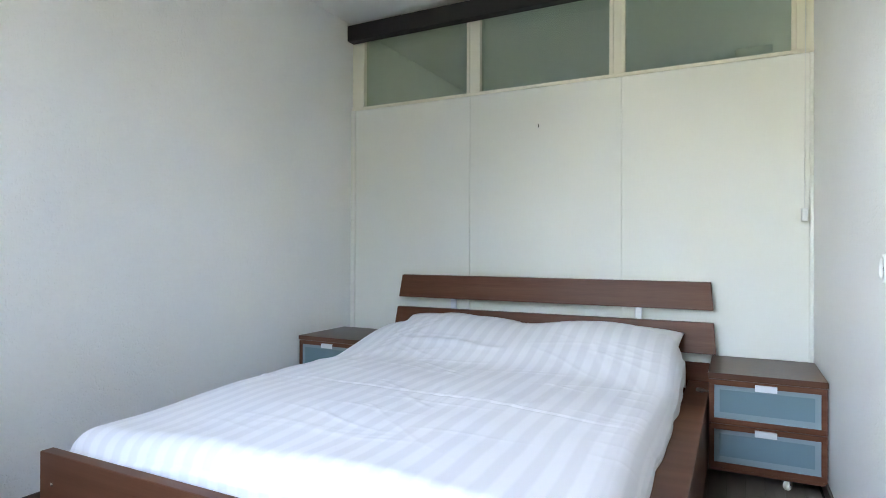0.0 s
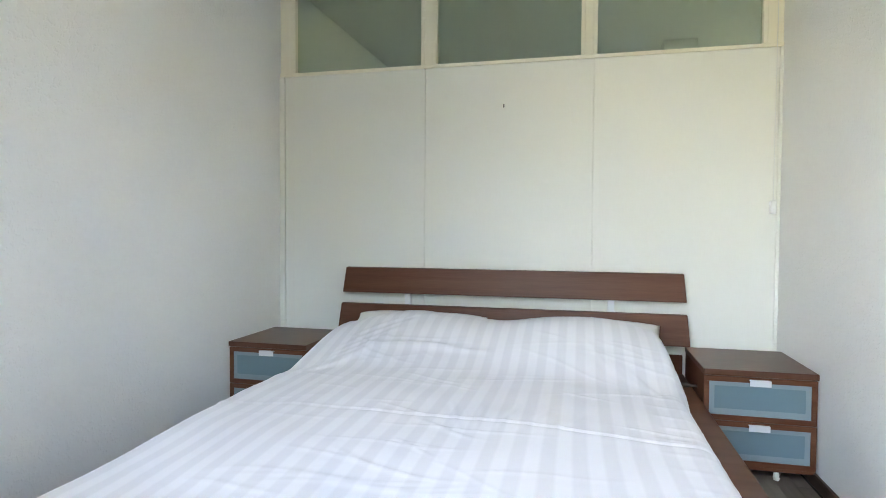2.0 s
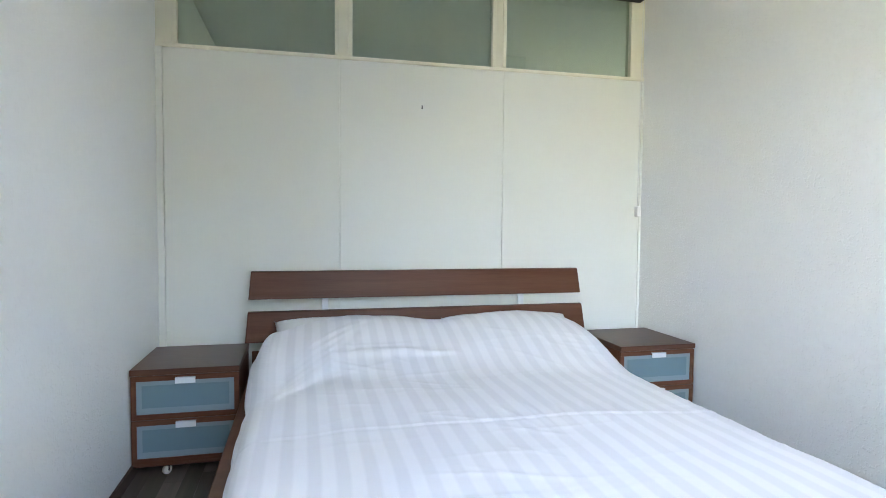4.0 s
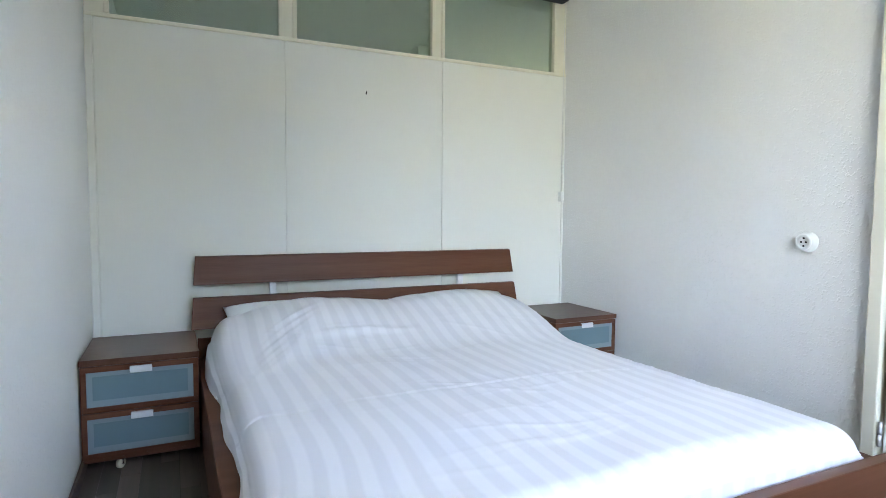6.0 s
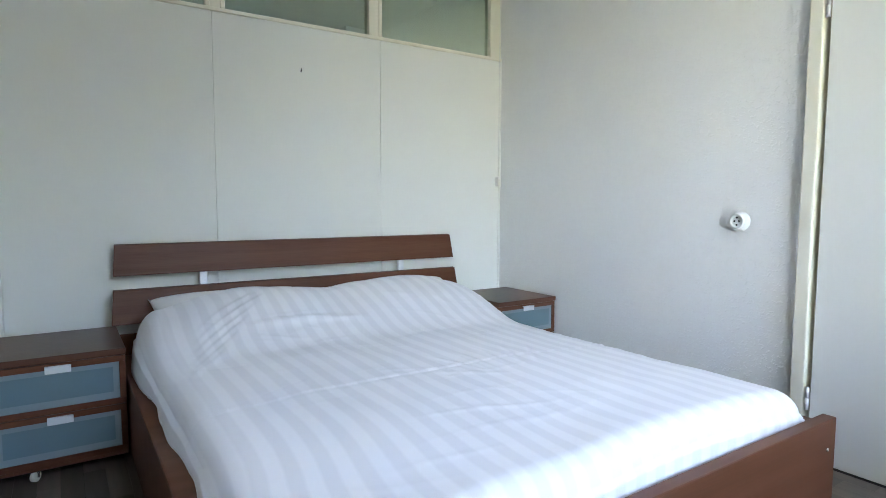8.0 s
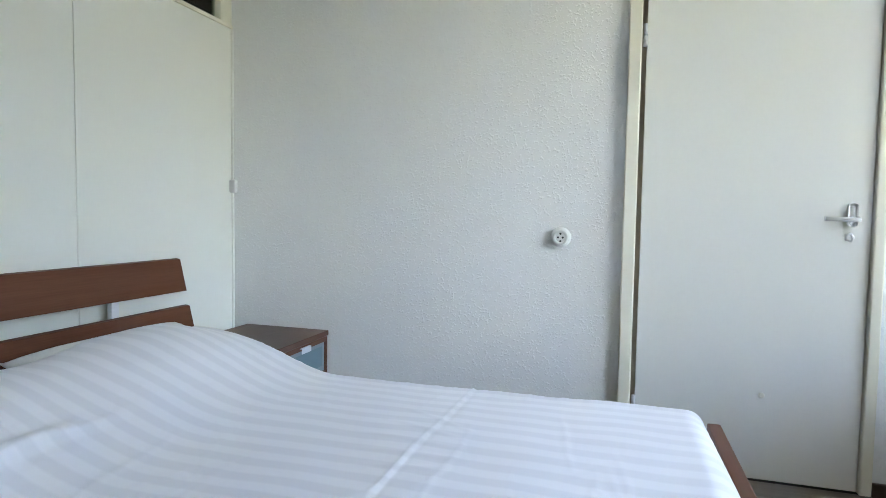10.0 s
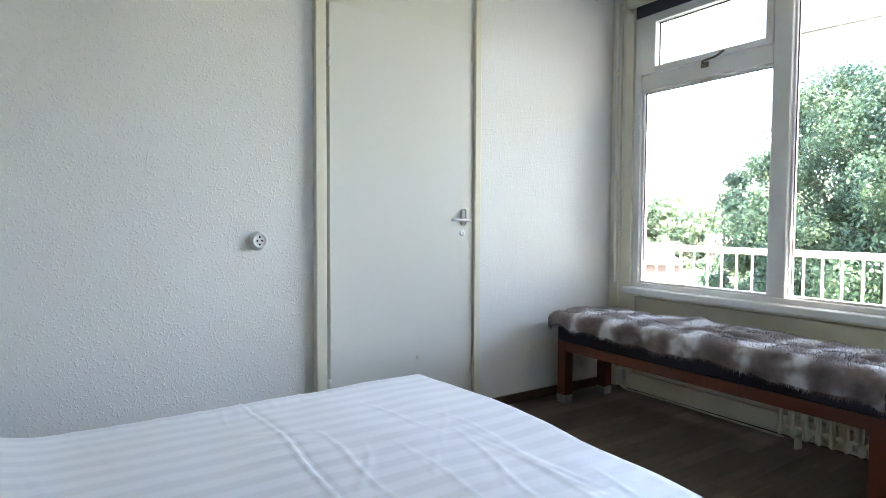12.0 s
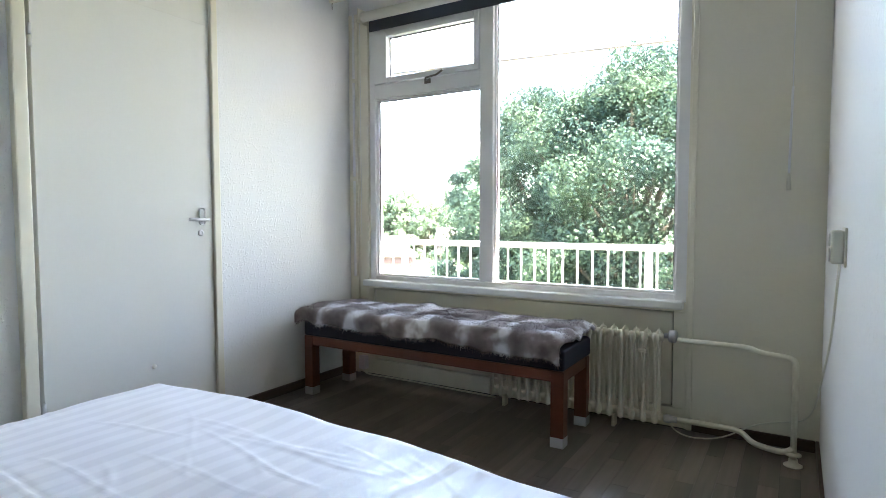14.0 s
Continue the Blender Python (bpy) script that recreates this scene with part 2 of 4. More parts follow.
M_NAVY = material("navy_cushion_cloth", (0.014, 0.018, 0.035), 0.8, var=0.15, fine=500, bump=0.2, depth=0.0008)
M_CHERRY = material("cherry_stained_beech", (0.125, 0.034, 0.015), 0.36, var=0.22, scale=3, fine=30, bump=0.05, depth=0.0008, stretch=(0.4, 8, 2), coat=0.1)
M_FOOT = material("grey_metal_foot", (0.5, 0.51, 0.53), 0.4, 0.6, var=0.04)
M_RADI = material("radiator_enamel", (0.76, 0.725, 0.60), 0.32, var=0.04, fine=50, bump=0.08)
M_PLANK = material("dark_oak_laminate", (0.11, 0.087, 0.069), 0.34, var=0.16, scale=5, fine=13, bump=0.006, depth=0.0005, stretch=(5, 0.35, 1), tint=(0.135, 0.108, 0.086), random_shift=0.34, spec=0.65, rvar=0.006)
M_UNDER = material("floor_underlay", (0.02, 0.016, 0.013), 0.8)
M_SKIRT = material("dark_oak_skirting", (0.07, 0.045, 0.032), 0.4, var=0.3, fine=30, stretch=(0.5, 0.5, 9))
M_LINEN = linen("striped_white_sateen")
M_SHEET = material("white_cotton", (0.84, 0.84, 0.85), 0.75, var=0.02, fine=300, bump=0.06)
M_PILLOW = material("white_pillow_cotton", (0.83, 0.825, 0.83), 0.75, var=0.02, fine=300, bump=0.06)
M_FUR = fur_cloth("brown_and_white_faux_fur")
M_PANE = glass("clear_window_glass")
M_PANE_OLD = glass("grey_interior_glass", (0.80, 0.86, 0.80))
M_RAILING = material("white_railing_paint", (0.8, 0.8, 0.8), 0.4, var=0.03)
M_CONCRETE = material("balcony_concrete", (0.64, 0.59, 0.50), 0.85, var=0.12, fine=30, bump=0.2)
M_BRICK = material("dark_brown_brick", (0.075, 0.045, 0.038), 0.85, var=0.2, scale=2, fine=14, bump=0.2)
M_ROOF = material("pale_roof_tile", (0.42, 0.33, 0.28), 0.8, var=0.2, scale=2, fine=9, bump=0.3)
M_DARKWIN = material("far_window_glass", (0.05, 0.06, 0.07), 0.1)
M_GRASS = material("grass_and_paths", (0.13, 0.135, 0.085), 0.9, var=0.4, scale=0.2, fine=6, bump=0.2)
M_BARK = material("bark", (0.09, 0.07, 0.05), 0.9, var=0.3, fine=14, bump=0.6, depth=0.02, stretch=(3, 3, 0.5))
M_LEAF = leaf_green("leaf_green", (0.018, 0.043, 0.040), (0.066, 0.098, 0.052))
# air haze over the far trees is put into these paler leaf colours
M_LEAFHAZE = leaf_green("hazed_leaf_green", (0.12, 0.17, 0.12), (0.18, 0.235, 0.13))
# green cast of light off the trees is put into this wall colour
M_GREENCAST = material("next_room_wall_green_cast", (0.6, 0.64, 0.52), 0.8, var=0.03)


# ---------------- builders ----------------
def box(bm, x0, x1, y0, y1, z0, z1, bevel=0.0, seg=2):
    """Adds a box, with its edges rounded by bevel."""
    v = [bm.verts.new(p) for p in ((x0, y0, z0), (x1, y0, z0), (x1, y1, z0), (x0, y1, z0), (x0, y0, z1), (x1, y0, z1), (x1, y1, z1), (x0, y1, z1))]
    fs = [bm.faces.new([v[i] for i in q]) for q in ((3, 2, 1, 0), (4, 5, 6, 7), (0, 1, 5, 4), (1, 2, 6, 5), (2, 3, 7, 6), (3, 0, 4, 7))]
    if bevel:
        bmesh.ops.bevel(bm, geom=list({e for f in fs for e in f.edges}), offset=bevel, segments=seg, profile=0.5, affect="EDGES")
    return bm


def rod(bm, a, b, r0, r1=None, n=14):
    """Adds a round bar from a to b."""
    a, b = Vector(a), Vector(b)
    r1 = r0 if r1 is None else r1
    q = (b - a).to_track_quat("Z", "Y")
    rings = []
    for c, r in ((a, r0), (b, r1)):
        rings.append([bm.verts.new(c + q @ Vector((r * math.cos(2 * math.pi * i / n), r * math.sin(2 * math.pi * i / n), 0))) for i in range(n)])
    for i in range(n):
        bm.faces.new((rings[0][i], rings[0][(i + 1) % n], rings[1][(i + 1) % n], rings[1][i])).smooth = True
    bm.faces.new(rings[0][::-1])
    bm.faces.new(rings[1])
    return bm


def pipe(bm, pts, r, n=12, bend=0.04):
    """Adds a round pipe through pts with rounded bends."""
    pts = [Vector(p) for p in pts]
    way = [pts[0]]
    for i in range(1, len(pts) - 1):
        p, a, c = pts[i], pts[i - 1], pts[i + 1]
        d0, d1 = min(bend, (a - p).length * 0.45), min(bend, (c - p).length * 0.45)
        s, e = p + (a - p).normalized() * d0, p + (c - p).normalized() * d1
        way += [(s * (1 - t) + p * t) * (1 - t) + (p * (1 - t) + e * t) * t for t in (0, 0.25, 0.5, 0.75, 1)]
    way.append(pts[-1])
    rings, up = [], None
    for i, p in enumerate(way):
        d = (way[min(i + 1, len(way) - 1)] - way[max(i - 1, 0)]).normalized()
        if up is None:
            up = d.orthogonal().normalized()
        up = (up - d * up.dot(d)).normalized()
        side = d.cross(up)
        rings.append([bm.verts.new(p + (up * math.cos(2 * math.pi * j / n) + side * math.sin(2 * math.pi * j / n)) * r) for j in range(n)])
    for a, c in zip(rings, rings[1:]):
        for j in range(n):
            bm.faces.new((a[j], a[(j + 1) % n], c[(j + 1) % n], c[j])).smooth = True
    bm.faces.new(rings[0][::-1])
    bm.faces.new(rings[-1])
    return bm


def lathe(bm, base, axis, profile, n=24):
    """Adds a turned body: profile of (distance along the axis, radius)."""
    q = Vector(axis).to_track_quat("Z", "Y")
    base = Vector(base)
    rings = [[bm.verts.new(base + q @ Vector((r * math.cos(2 * math.pi * i / n), r * math.sin(2 * math.pi * i / n), h))) for i in range(n)] for h, r in profile]
    for a, c in zip(rings, rings[1:]):
        for i in range(n):
            bm.faces.new((a[i], a[(i + 1) % n], c[(i + 1) % n], c[i])).smooth = True
    bm.faces.new(rings[0][::-1])
    bm.faces.new(rings[-1])
    return bm


def origin(ob):
    p = Vector()
    while ob is not None:
        p += ob.location
        ob = ob.parent
    return p


def part(name, bm, mat, parent=None, label=""):
    """Links a bmesh in world places as one mesh object under parent."""
    bmesh.ops.recalc_face_normals(bm, faces=bm.faces)
    if parent is not None:
        bmesh.ops.translate(bm, verts=bm.verts, vec=-origin(parent))
    me = bpy.data.meshes.new(name)
    bm.to_mesh(me)
    bm.free()
    me.materials.append(mat)
    ob = new(name, me)
    ob.parent = parent
    return tagged(ob, label)


def thing(name, place, label, category, group="", kind=""):
    ob = new(name)
    ob.location = place
    ob.empty_display_size = 0.1
    return tagged(ob, label, category, group, kind)


def B():
    return bmesh.new()


def structure(name, bm, mat, label, category):
    return tagged(part(name, bm, mat), label, category, kind="structure")


def sheet(name, nx, ny, fn, mat, parent, thick=0.0, label="", uv=None):
    """A smooth grid nx by ny whose vertices fn(i/nx, j/ny) gives; uv: the cloth's own metres."""
    verts, uvs = [], []
    for j in range(ny + 1):
        for i in range(nx + 1):
            p = fn(i / nx, j / ny)
            verts.append(p[:3])
            uvs.append(p[3:5] if uv else (0, 0))
    o = origin(parent) if parent is not None else Vector()
    verts = [(x - o.x, y - o.y, z - o.z) for x, y, z in verts]
    w = nx + 1
    faces = [(j * w + i, j * w + i + 1, (j + 1) * w + i + 1, (j + 1) * w + i) for j in range(ny) for i in range(nx)]
    me = bpy.data.meshes.new(name)
    me.from_pydata(verts, [], faces)
    if uv:
        lay = me.uv_layers.new(name=uv)
        idx = np.empty(len(me.loops), dtype=np.int32)
        me.loops.foreach_get("vertex_index", idx)
        lay.data.foreach_set("uv", np.array(uvs, dtype=np.float32)[idx].ravel())
    me.polygons.foreach_set("use_smooth", [True] * len(me.polygons))
    me.materials.append(mat)
    ob = new(name, me)
    ob.parent = parent
    if thick:
        s = ob.modifiers.new("thickness", "SOLIDIFY")
        s.thickness, s.offset = thick, -1
    return tagged(ob, label)


def smooth(a, b, x):
    """Eases from 0 at a to 1 at b."""
    t = min(max((x - a) / (b - a), 0), 1)
    return t * t * (3 - 2 * t)


# ---------------- the room's shell ----------------
T = 0.12
bm = B()
box(bm, XL - T, XL, YW - 0.125, 7.2, 0, CEIL)
wall_left = structure("wall_left", bm, M_WALL, "white sprayed-plaster wall beside the bed", "wall")

DY0, DY1 = 0.448, 1.376           # outer edges of the door's frame
bm = B()
box(bm, XR, XR + T, YW - 0.125, DY0, 0, CEIL)
box(bm, XR2, XR2 + T - 0.01, DY1, YB + 0.05, 0, CEIL)
wall_right = structure("wall_right", bm, M_WALL, "white sprayed-plaster wall with a door", "wall")

bm = B()
box(bm, XL - T, XR + T + 0.02, YW - 0.125, YB + 0.07, CEIL, CEIL + 0.15)
box(bm, XL - T, XR + T + 0.02, YB + 0.07, 7.2, CEIL, CEIL + 0.15)
structure("ceiling", bm, M_CEIL, "plain white painted ceiling", "ceiling")

WX0, WX1, WZ0, WZ1 = -1.768, 0.225, 0.63, 2.40   # window frame, outer
bm = B()
box(bm, XL, WX0 - 0.035, YW - 0.125, YW, 0, CEIL)
structure("wall_window_pier", bm, M_PIER, "cream painted wall pier beside the window", "wall")
bm = B()
box(bm, WX0 - 0.035, XR, YW - 0.125, YW, WZ1, CEIL)
structure("wall_window_head", bm, M_SMOOTH, "white painted wall strip above the window", "wall")
bm = B()
box(bm, WX1, 0.30, YW - 0.125, YW - 0.012, 0, WZ1)
box(bm, 0.30, XR, YW - 0.125, YW + 0.006, 0, WZ1, 0.002)
structure("trim_window_post", bm, M_TRIM, "cream painted wooden post in the window corner", "trim")
bm = B()
box(bm, WX0 - 0.035, WX0 - 0.012, YW - 0.12, YW + 0.008, 0, WZ1, 0.003)
box(bm, WX0 - 0.012, WX0, YW - 0.12, YW - 0.006, 0, WZ1, 0.002)
structure("trim_window_casing", bm, M_TRIM, "cream painted narrow window casing", "trim")

# under the window: backing, frame and a loose infill panel
bm = B()
box(bm, WX0, WX1, YW - 0.125, YW - 0.05, 0, WZ0)
structure("wall_below_window", bm, M_GAP, "dark gap behind the infill panel under the window", "wall")
infill = thing("infill_panel", (-0.78, YW - 0.03, 0.0), "cream painted infill panel framed below the window", "panel", kind="structure")
bm = box(B(), -1.705, 0.178, YW - 0.05, YW - 0.022, 0.105, 0.578, 0.003)
part("board", bm, M_INFILL, infill)
for nm, b in (("rail", (WX0, WX1, 0.584, WZ0)), ("rail", (WX0, WX1, 0.0, 0.098)), ("stile", (WX0, -1.712, 0.098, 0.584)), ("stile", (0.185, WX1, 0.098, 0.584))):
    part(nm, box(B(), b[0], b[1], YW - 0.05, YW - 0.012, b[2], b[3], 0.002), M_TRIM, infill)
bm = B()
box(bm, WX0 + 0.01, 0.245, YW - 0.06, YW + 0.035, 0.600, 0.640, 0.006)
structure("window_sill", bm, M_WINFRAME, "white painted wooden window sill", "window sill")

# the window: outer frame, mullion, transom, hopper sash, panes
win = thing("window_1", (-0.78, YW - 0.08, WZ0), "white painted window with a hopper light over a narrow pane beside one large pane", "window", kind="structure")
F0, F1 = YW - 0.11, YW - 0.03
MX0, MX1 = -0.694, -0.606          # mullion
for nm, x0, x1, z0, z1 in (("frame_stile", WX0, -1.712, WZ0, WZ1), ("frame_stile", 0.178, WX1, WZ0, WZ1), ("mullion", MX0, MX1, 0.668, 2.36),
                           ("frame_rail", -1.712, 0.178, WZ0, 0.668), ("frame_rail", -1.712, 0.178, 2.36, WZ1), ("transom", MX1, 0.178, 1.835, 1.925)):
    part(nm, box(B(), x0, x1, F0, F1, z0, z1, 0.005), M_WINFRAME, win)
# glazing beads
for x0, x1, z0, z1 in ((-1.712, MX0, 0.668, 2.36), (MX1, 0.178, 0.668, 1.835)):
    bm = B()
    for a, b, c, d in ((x0, x0 + 0.012, z0, z1), (x1 - 0.012, x1, z0, z1), (x0 + 0.012, x1 - 0.012, z0, z0 + 0.012), (x0 + 0.012, x1 - 0.012, z1 - 0.012, z1)):
        box(bm, a, b, F0 + 0.02, F1 - 0.02, c, d, 0.002)
    part("glazing_bead", bm, M_WINFRAME, win)
    p = part("pane", box(B(), x0 + 0.004, x1 - 0.004, F0 + 0.034, F0 + 0.040, z0 + 0.004, z1 - 0.004), M_PANE, win)
    p.visible_shadow = False
    bm = B()
    for a, b, c, d in ((x0 + 0.012, x0 + 0.017, z0 + 0.012, z1 - 0.012), (x1 - 0.017, x1 - 0.012, z0 + 0.012, z1 - 0.012), (x0 + 0.017, x1 - 0.017, z1 - 0.017, z1 - 0.012)):
        box(bm, a, b, F0 + 0.041, F0 + 0.046, c, d)
    part("gasket", bm, M_RUBBER, win, "thin dark glazing gasket")
hop = part("hopper_sash", B(), M_WINFRAME, win)
bm = B()
for a, b, c, d in ((MX1 + 0.004, MX1 + 0.038, 1.93, 2.35), (0.075, 0.174, 1.93, 2.35), (MX1 + 0.038, 0.075, 1.93, 1.965), (MX1 + 0.038, 0.075, 2.225, 2.35)):
    box(bm, a, b, F0 + 0.02, F1 + 0.012, c, d, 0.004)
bmesh.ops.translate(bm, verts=bm.verts, vec=-origin(win))
bm.to_mesh(hop.data)
bm.free()
p = part("pane", box(B(), MX1 + 0.034, 0.079, F0 + 0.04, F0 + 0.046, 1.961, 2.229), M_PANE, hop)
p.visible_shadow = False
bm = B()
for a, b, c, d in ((MX1 + 0.038, MX1 + 0.042, 1.965, 2.225), (0.070, 0.075, 1.965, 2.225), (MX1 + 0.042, 0.070, 2.219, 2.225)):
    box(bm, a, b, F0 + 0.047, F0 + 0.052, c, d)
part("gasket", bm, M_RUBBER, hop, "thin dark glazing gasket")
bm = B()
box(bm, -0.27, -0.225, F1 + 0.012, F1 + 0.02, 1.885, 1.915, 0.003)
pipe(bm, [(-0.245, F1 + 0.022, 1.905), (-0.25, F1 + 0.05, 1.912), (-0.335, F1 + 0.05, 1.922), (-0.375, F1 + 0.047, 1.945)], 0.006, bend=0.012)
part("stay_handle", bm, M_DARKMETAL, hop, "worn metal casement stay")

# the door
dr = thing("door_1", (XR, 0.9, 0), "closed flat cream door with an upper panel in a painted frame", "door", kind="structure")
for nm, y0, y1, z0, z1 in (("jamb", DY0, 0.489, 0, CEIL), ("jamb", 1.324, DY1, 0, CEIL)):
    bm = box(B(), XR - 0.014, XR + T - 0.01, y0, y1, z0, z1, 0.006)
    part(nm, bm, M_TRIM, dr)
part("stop", box(B(), XR + 0.045, XR + T - 0.01, 0.484, 1.324, 0, CEIL), M_DOORGAP, dr)
leaf = part("leaf", box(B(), XR + 0.002, XR + 0.042, 0.493, 1.304, 0.008, 2.0318, 0.0015), M_DOOR, dr)
part("upper_panel", box(B(), XR + 0.006, XR + 0.043, 0.485, 1.323, 2.0325, CEIL - 0.002, 0.002), M_PANEL, dr)
for z in (0.256, 1.775):
    bm = B()
    rod(bm, (XR - 0.008, 1.311, z - 0.045), (XR - 0.008, 1.311, z - 0.001), 0.008)
    rod(bm, (XR - 0.008, 1.311, z + 0.001), (XR - 0.008, 1.311, z + 0.045), 0.008)
    part("hinge", bm, M_SATIN, leaf, "small steel barrel hinge")
bm = B()
box(bm, XR - 0.003, XR + 0.002, 0.541, 0.573, 1.018, 1.105, 0.012)
lathe(bm, (XR - 0.002, 0.557, 1.045), (-1, 0, 0), [(0, 0.011), (0.045, 0.009)])
pipe(bm, [(XR - 0.045, 0.545, 1.045), (XR - 0.047, 0.57, 1.045), (XR - 0.05, 0.66, 1.047)], 0.0085)
part("door_handle", bm, M_SATIN, leaf, "steel lever handle on a short plate")
bm = B()
lathe(bm, (XR + 0.003, 0.562, 0.978), (-1, 0, 0), [(0, 0.019), (0.006, 0.017), (0.0065, 0.008), (0.003, 0.006)], 5)
part("keyhole_plate", bm, M_SATIN, leaf, "small steel keyhole plate")
part("door_spot", lathe(B(), (XR + 0.003, 0.832, 0.347), (-1, 0, 0), [(0, 0.012), (0.004, 0.011), (0.006, 0.006)]), M_OLDPLASTIC, leaf, "small filled screw hole")
# unseen sheet added to close off the space behind the door
bm = B()
box(bm, XR + T, XR + T + 0.02, -0.6, YB, 0, CEIL)
structure("wall_unseen_backing", bm, M_SMOOTH, "unseen backing wall added behind the closed door", "wall")

# back wall: three panels below three panes
back = thing("wall_back", (-0.98, YB, 0), "cream panelled partition wall with three glazed lights above", "wall", kind="structure")
for x0, x1 in ((-2.30, -1.4305), (-1.4275, -0.5085), (-0.5055, 0.374)):
    part("panel", box(B(), x0, x1, YB, YB + 0.05, 0, 1.955, 0.0015), M_PANEL, back)
part("backing", box(B(), -2.31, 0.38, YB + 0.006, YB + 0.046, 0.002, 1.95), M_PANEL, back)
part("edge_batten", box(B(), XL, -2.302, YB - 0.010, YB + 0.05, 0, 1.955, 0.003), M_PANEL, back)
part("edge_batten", box(B(), 0.376, XR2, YB - 0.004, YB + 0.05, 0, 1.955, 0.003), M_PANEL, back)
part("rail", box(B(), XL, XR2, YB - 0.004, YB + 0.07, 1.957, 1.976, 0.003), M_TRIM, back)
part("head_rail", box(B(), XL, XR2, YB, YB + 0.07, 2.49, CEIL), M_TRIM, back)
for x0, x1 in ((XL, -2.236), (-1.452, -1.367), (-0.573, -0.496), (0.302, XR2)):
    bm = box(B(), x0, x1, YB + 0.006, YB + 0.07, 1.976, 2.49, 0.004)
    part("post", bm, M_TRIM, back)
    for s in (x0, x1 - 0.014):
        if XL < s < XR - 0.02:
            part("bead", box(B(), s - 0.004, s + 0.018, YB - 0.001, YB + 0.03, 1.977, 2.489, 0.004), M_TRIM, back)
for x0, x1 in ((-2.236, -1.452), (-1.367, -0.573), (-0.496, 0.302)):
    p = part("pane", box(B(), x0, x1, YB + 0.035, YB + 0.039, 1.976, 2.49), M_PANE_OLD, back)
    p.visible_shadow = False
bm = B()
rod(bm, (-0.983, YB + 0.002, 1.722), (-0.983, YB - 0.012, 1.722), 0.0025, n=8)
rod(bm, (-0.983, YB - 0.011, 1.716), (-0.983, YB - 0.011, 1.735), 0.003, n=8)
tagged(part("picture_nail", bm, M_BLACK), "small dark picture nail in the cream panel wall", "nail")

# the next room, seen dimly through the upper panes
bm = B()
box(bm, XL, 2.6, 7.05, 7.2, 0, CEIL)
structure("wall_next_room", bm, M_GREENCAST, "pale far wall of the room behind the partition", "wall")
# the opening is unseen, added to let daylight into the next room
bm = B()
box(bm, 2.5, 2.6, YB + 0.07, 7.05, 0, 0.9)
box(bm, 2.5, 2.6, YB + 0.07, 7.05, 2.1, CEIL)
box(bm, 2.5, 2.6, YB + 0.07, 4.85, 0.9, 2.1)
box(bm, 2.5, 2.6, 5.7, 7.05, 0.9, 2.1)
box(bm, XR + T + 0.02, 2.6, YB - 0.05, YB + 0.07, 0, CEIL)
structure("wall_next_room_added_opening", bm, M_GREENCAST, "side wall of the next room with an unseen opening added for daylight", "wall")
bm = B()
box(bm, XR + T + 0.02, 2.6, YB - 0.05, 7.2, CEIL, CEIL + 0.15)
structure("ceiling_next_room", bm, M_CEIL, "plain ceiling of the next room", "ceiling")
bm = B()
box(bm, 0.05, 0.30, 5.0, 5.2, 0, CEIL)
structure("pillar_next_room", bm, M_SMOOTH, "white pillar standing in the next room", "pillar")
# unseen floor, kept pale to bounce light up to the next room's ceiling
bm = B()
box(bm, XL, 2.6, YB + 0.05, 7.2, -0.05, 0)
structure("floor_next_room_bounce", bm, M_CONCRETE, "unseen floor of the next room, made pale to bounce light", "floor")
lamp = thing("ceiling_lamp", (-0.9, 5.6, CEIL), "small round ceiling lamp seen through the panes", "lamp")
part("canopy", lathe(B(), (-0.9, 5.6, CEIL), (0, 0, -1), [(0, 0.06), (0.03, 0.055), (0.04, 0.02)]), M_CHROME, lamp)
part("shade", lathe(B(), (-0.9, 5.6, CEIL - 0.04), (0, 0, -1), [(0, 0.03), (0.03, 0.13), (0.09, 0.14), (0.11, 0.1), (0.115, 0.02)]), M_PLASTIC, lamp)

# skirting boards
def skirting(x0, x1, y0, y1):
    ob = structure("baseboard", box(B(), x0, x1, y0, y1, 0, 0.055, 0.004), M_SKIRT, "dark brown wooden skirting board", "baseboard")
    return ob


skirting(XR - 0.014, XR, YW, DY0)
skirting(XR2 - 0.014, XR2, DY1, YB)
skirting(XL, XL + 0.014, YW, YB)
skirting(XL + 0.014, WX0 - 0.04, YW, YW + 0.014)


# ---------------- bed ----------------
BX0, BX1, BCX = -1.885, -0.055, -0.968
bed = thing("bed_frame", (BCX, 2.1, 0), "brown wood-foil double bed frame with a two-board headboard", "bed")
def slope_board(z0, z1, y0, y1, dx0, dx1):
    """A headboard board leaning back, wider at its foot."""
    b = B()
    th = 0.022
    v = [b.verts.new(p) for p in ((BX0 - dx0, y0, z0), (BX1 + dx0, y0, z0), (BX1 + dx1, y1, z1), (BX0 - dx1, y1, z1),
                                  (BX0 - dx0, y0 + th, z0 + 0.004), (BX1 + dx0, y0 + th, z0 + 0.004), (BX1 + dx1, y1 + th, z1 + 0.004), (BX0 - dx1, y1 + th, z1 + 0.004))]
    for q in ((0, 1, 2, 3), (7, 6, 5, 4), (0, 4, 5, 1), (1, 5, 6, 2), (2, 6, 7, 3), (3, 7, 4, 0)):
        b.faces.new([v[i] for i in q])
    bmesh.ops.recalc_face_normals(b, faces=b.faces)
    bmesh.ops.bevel(b, geom=list(b.edges), offset=0.0025, segments=2, profile=0.5, affect="EDGES")
    return b


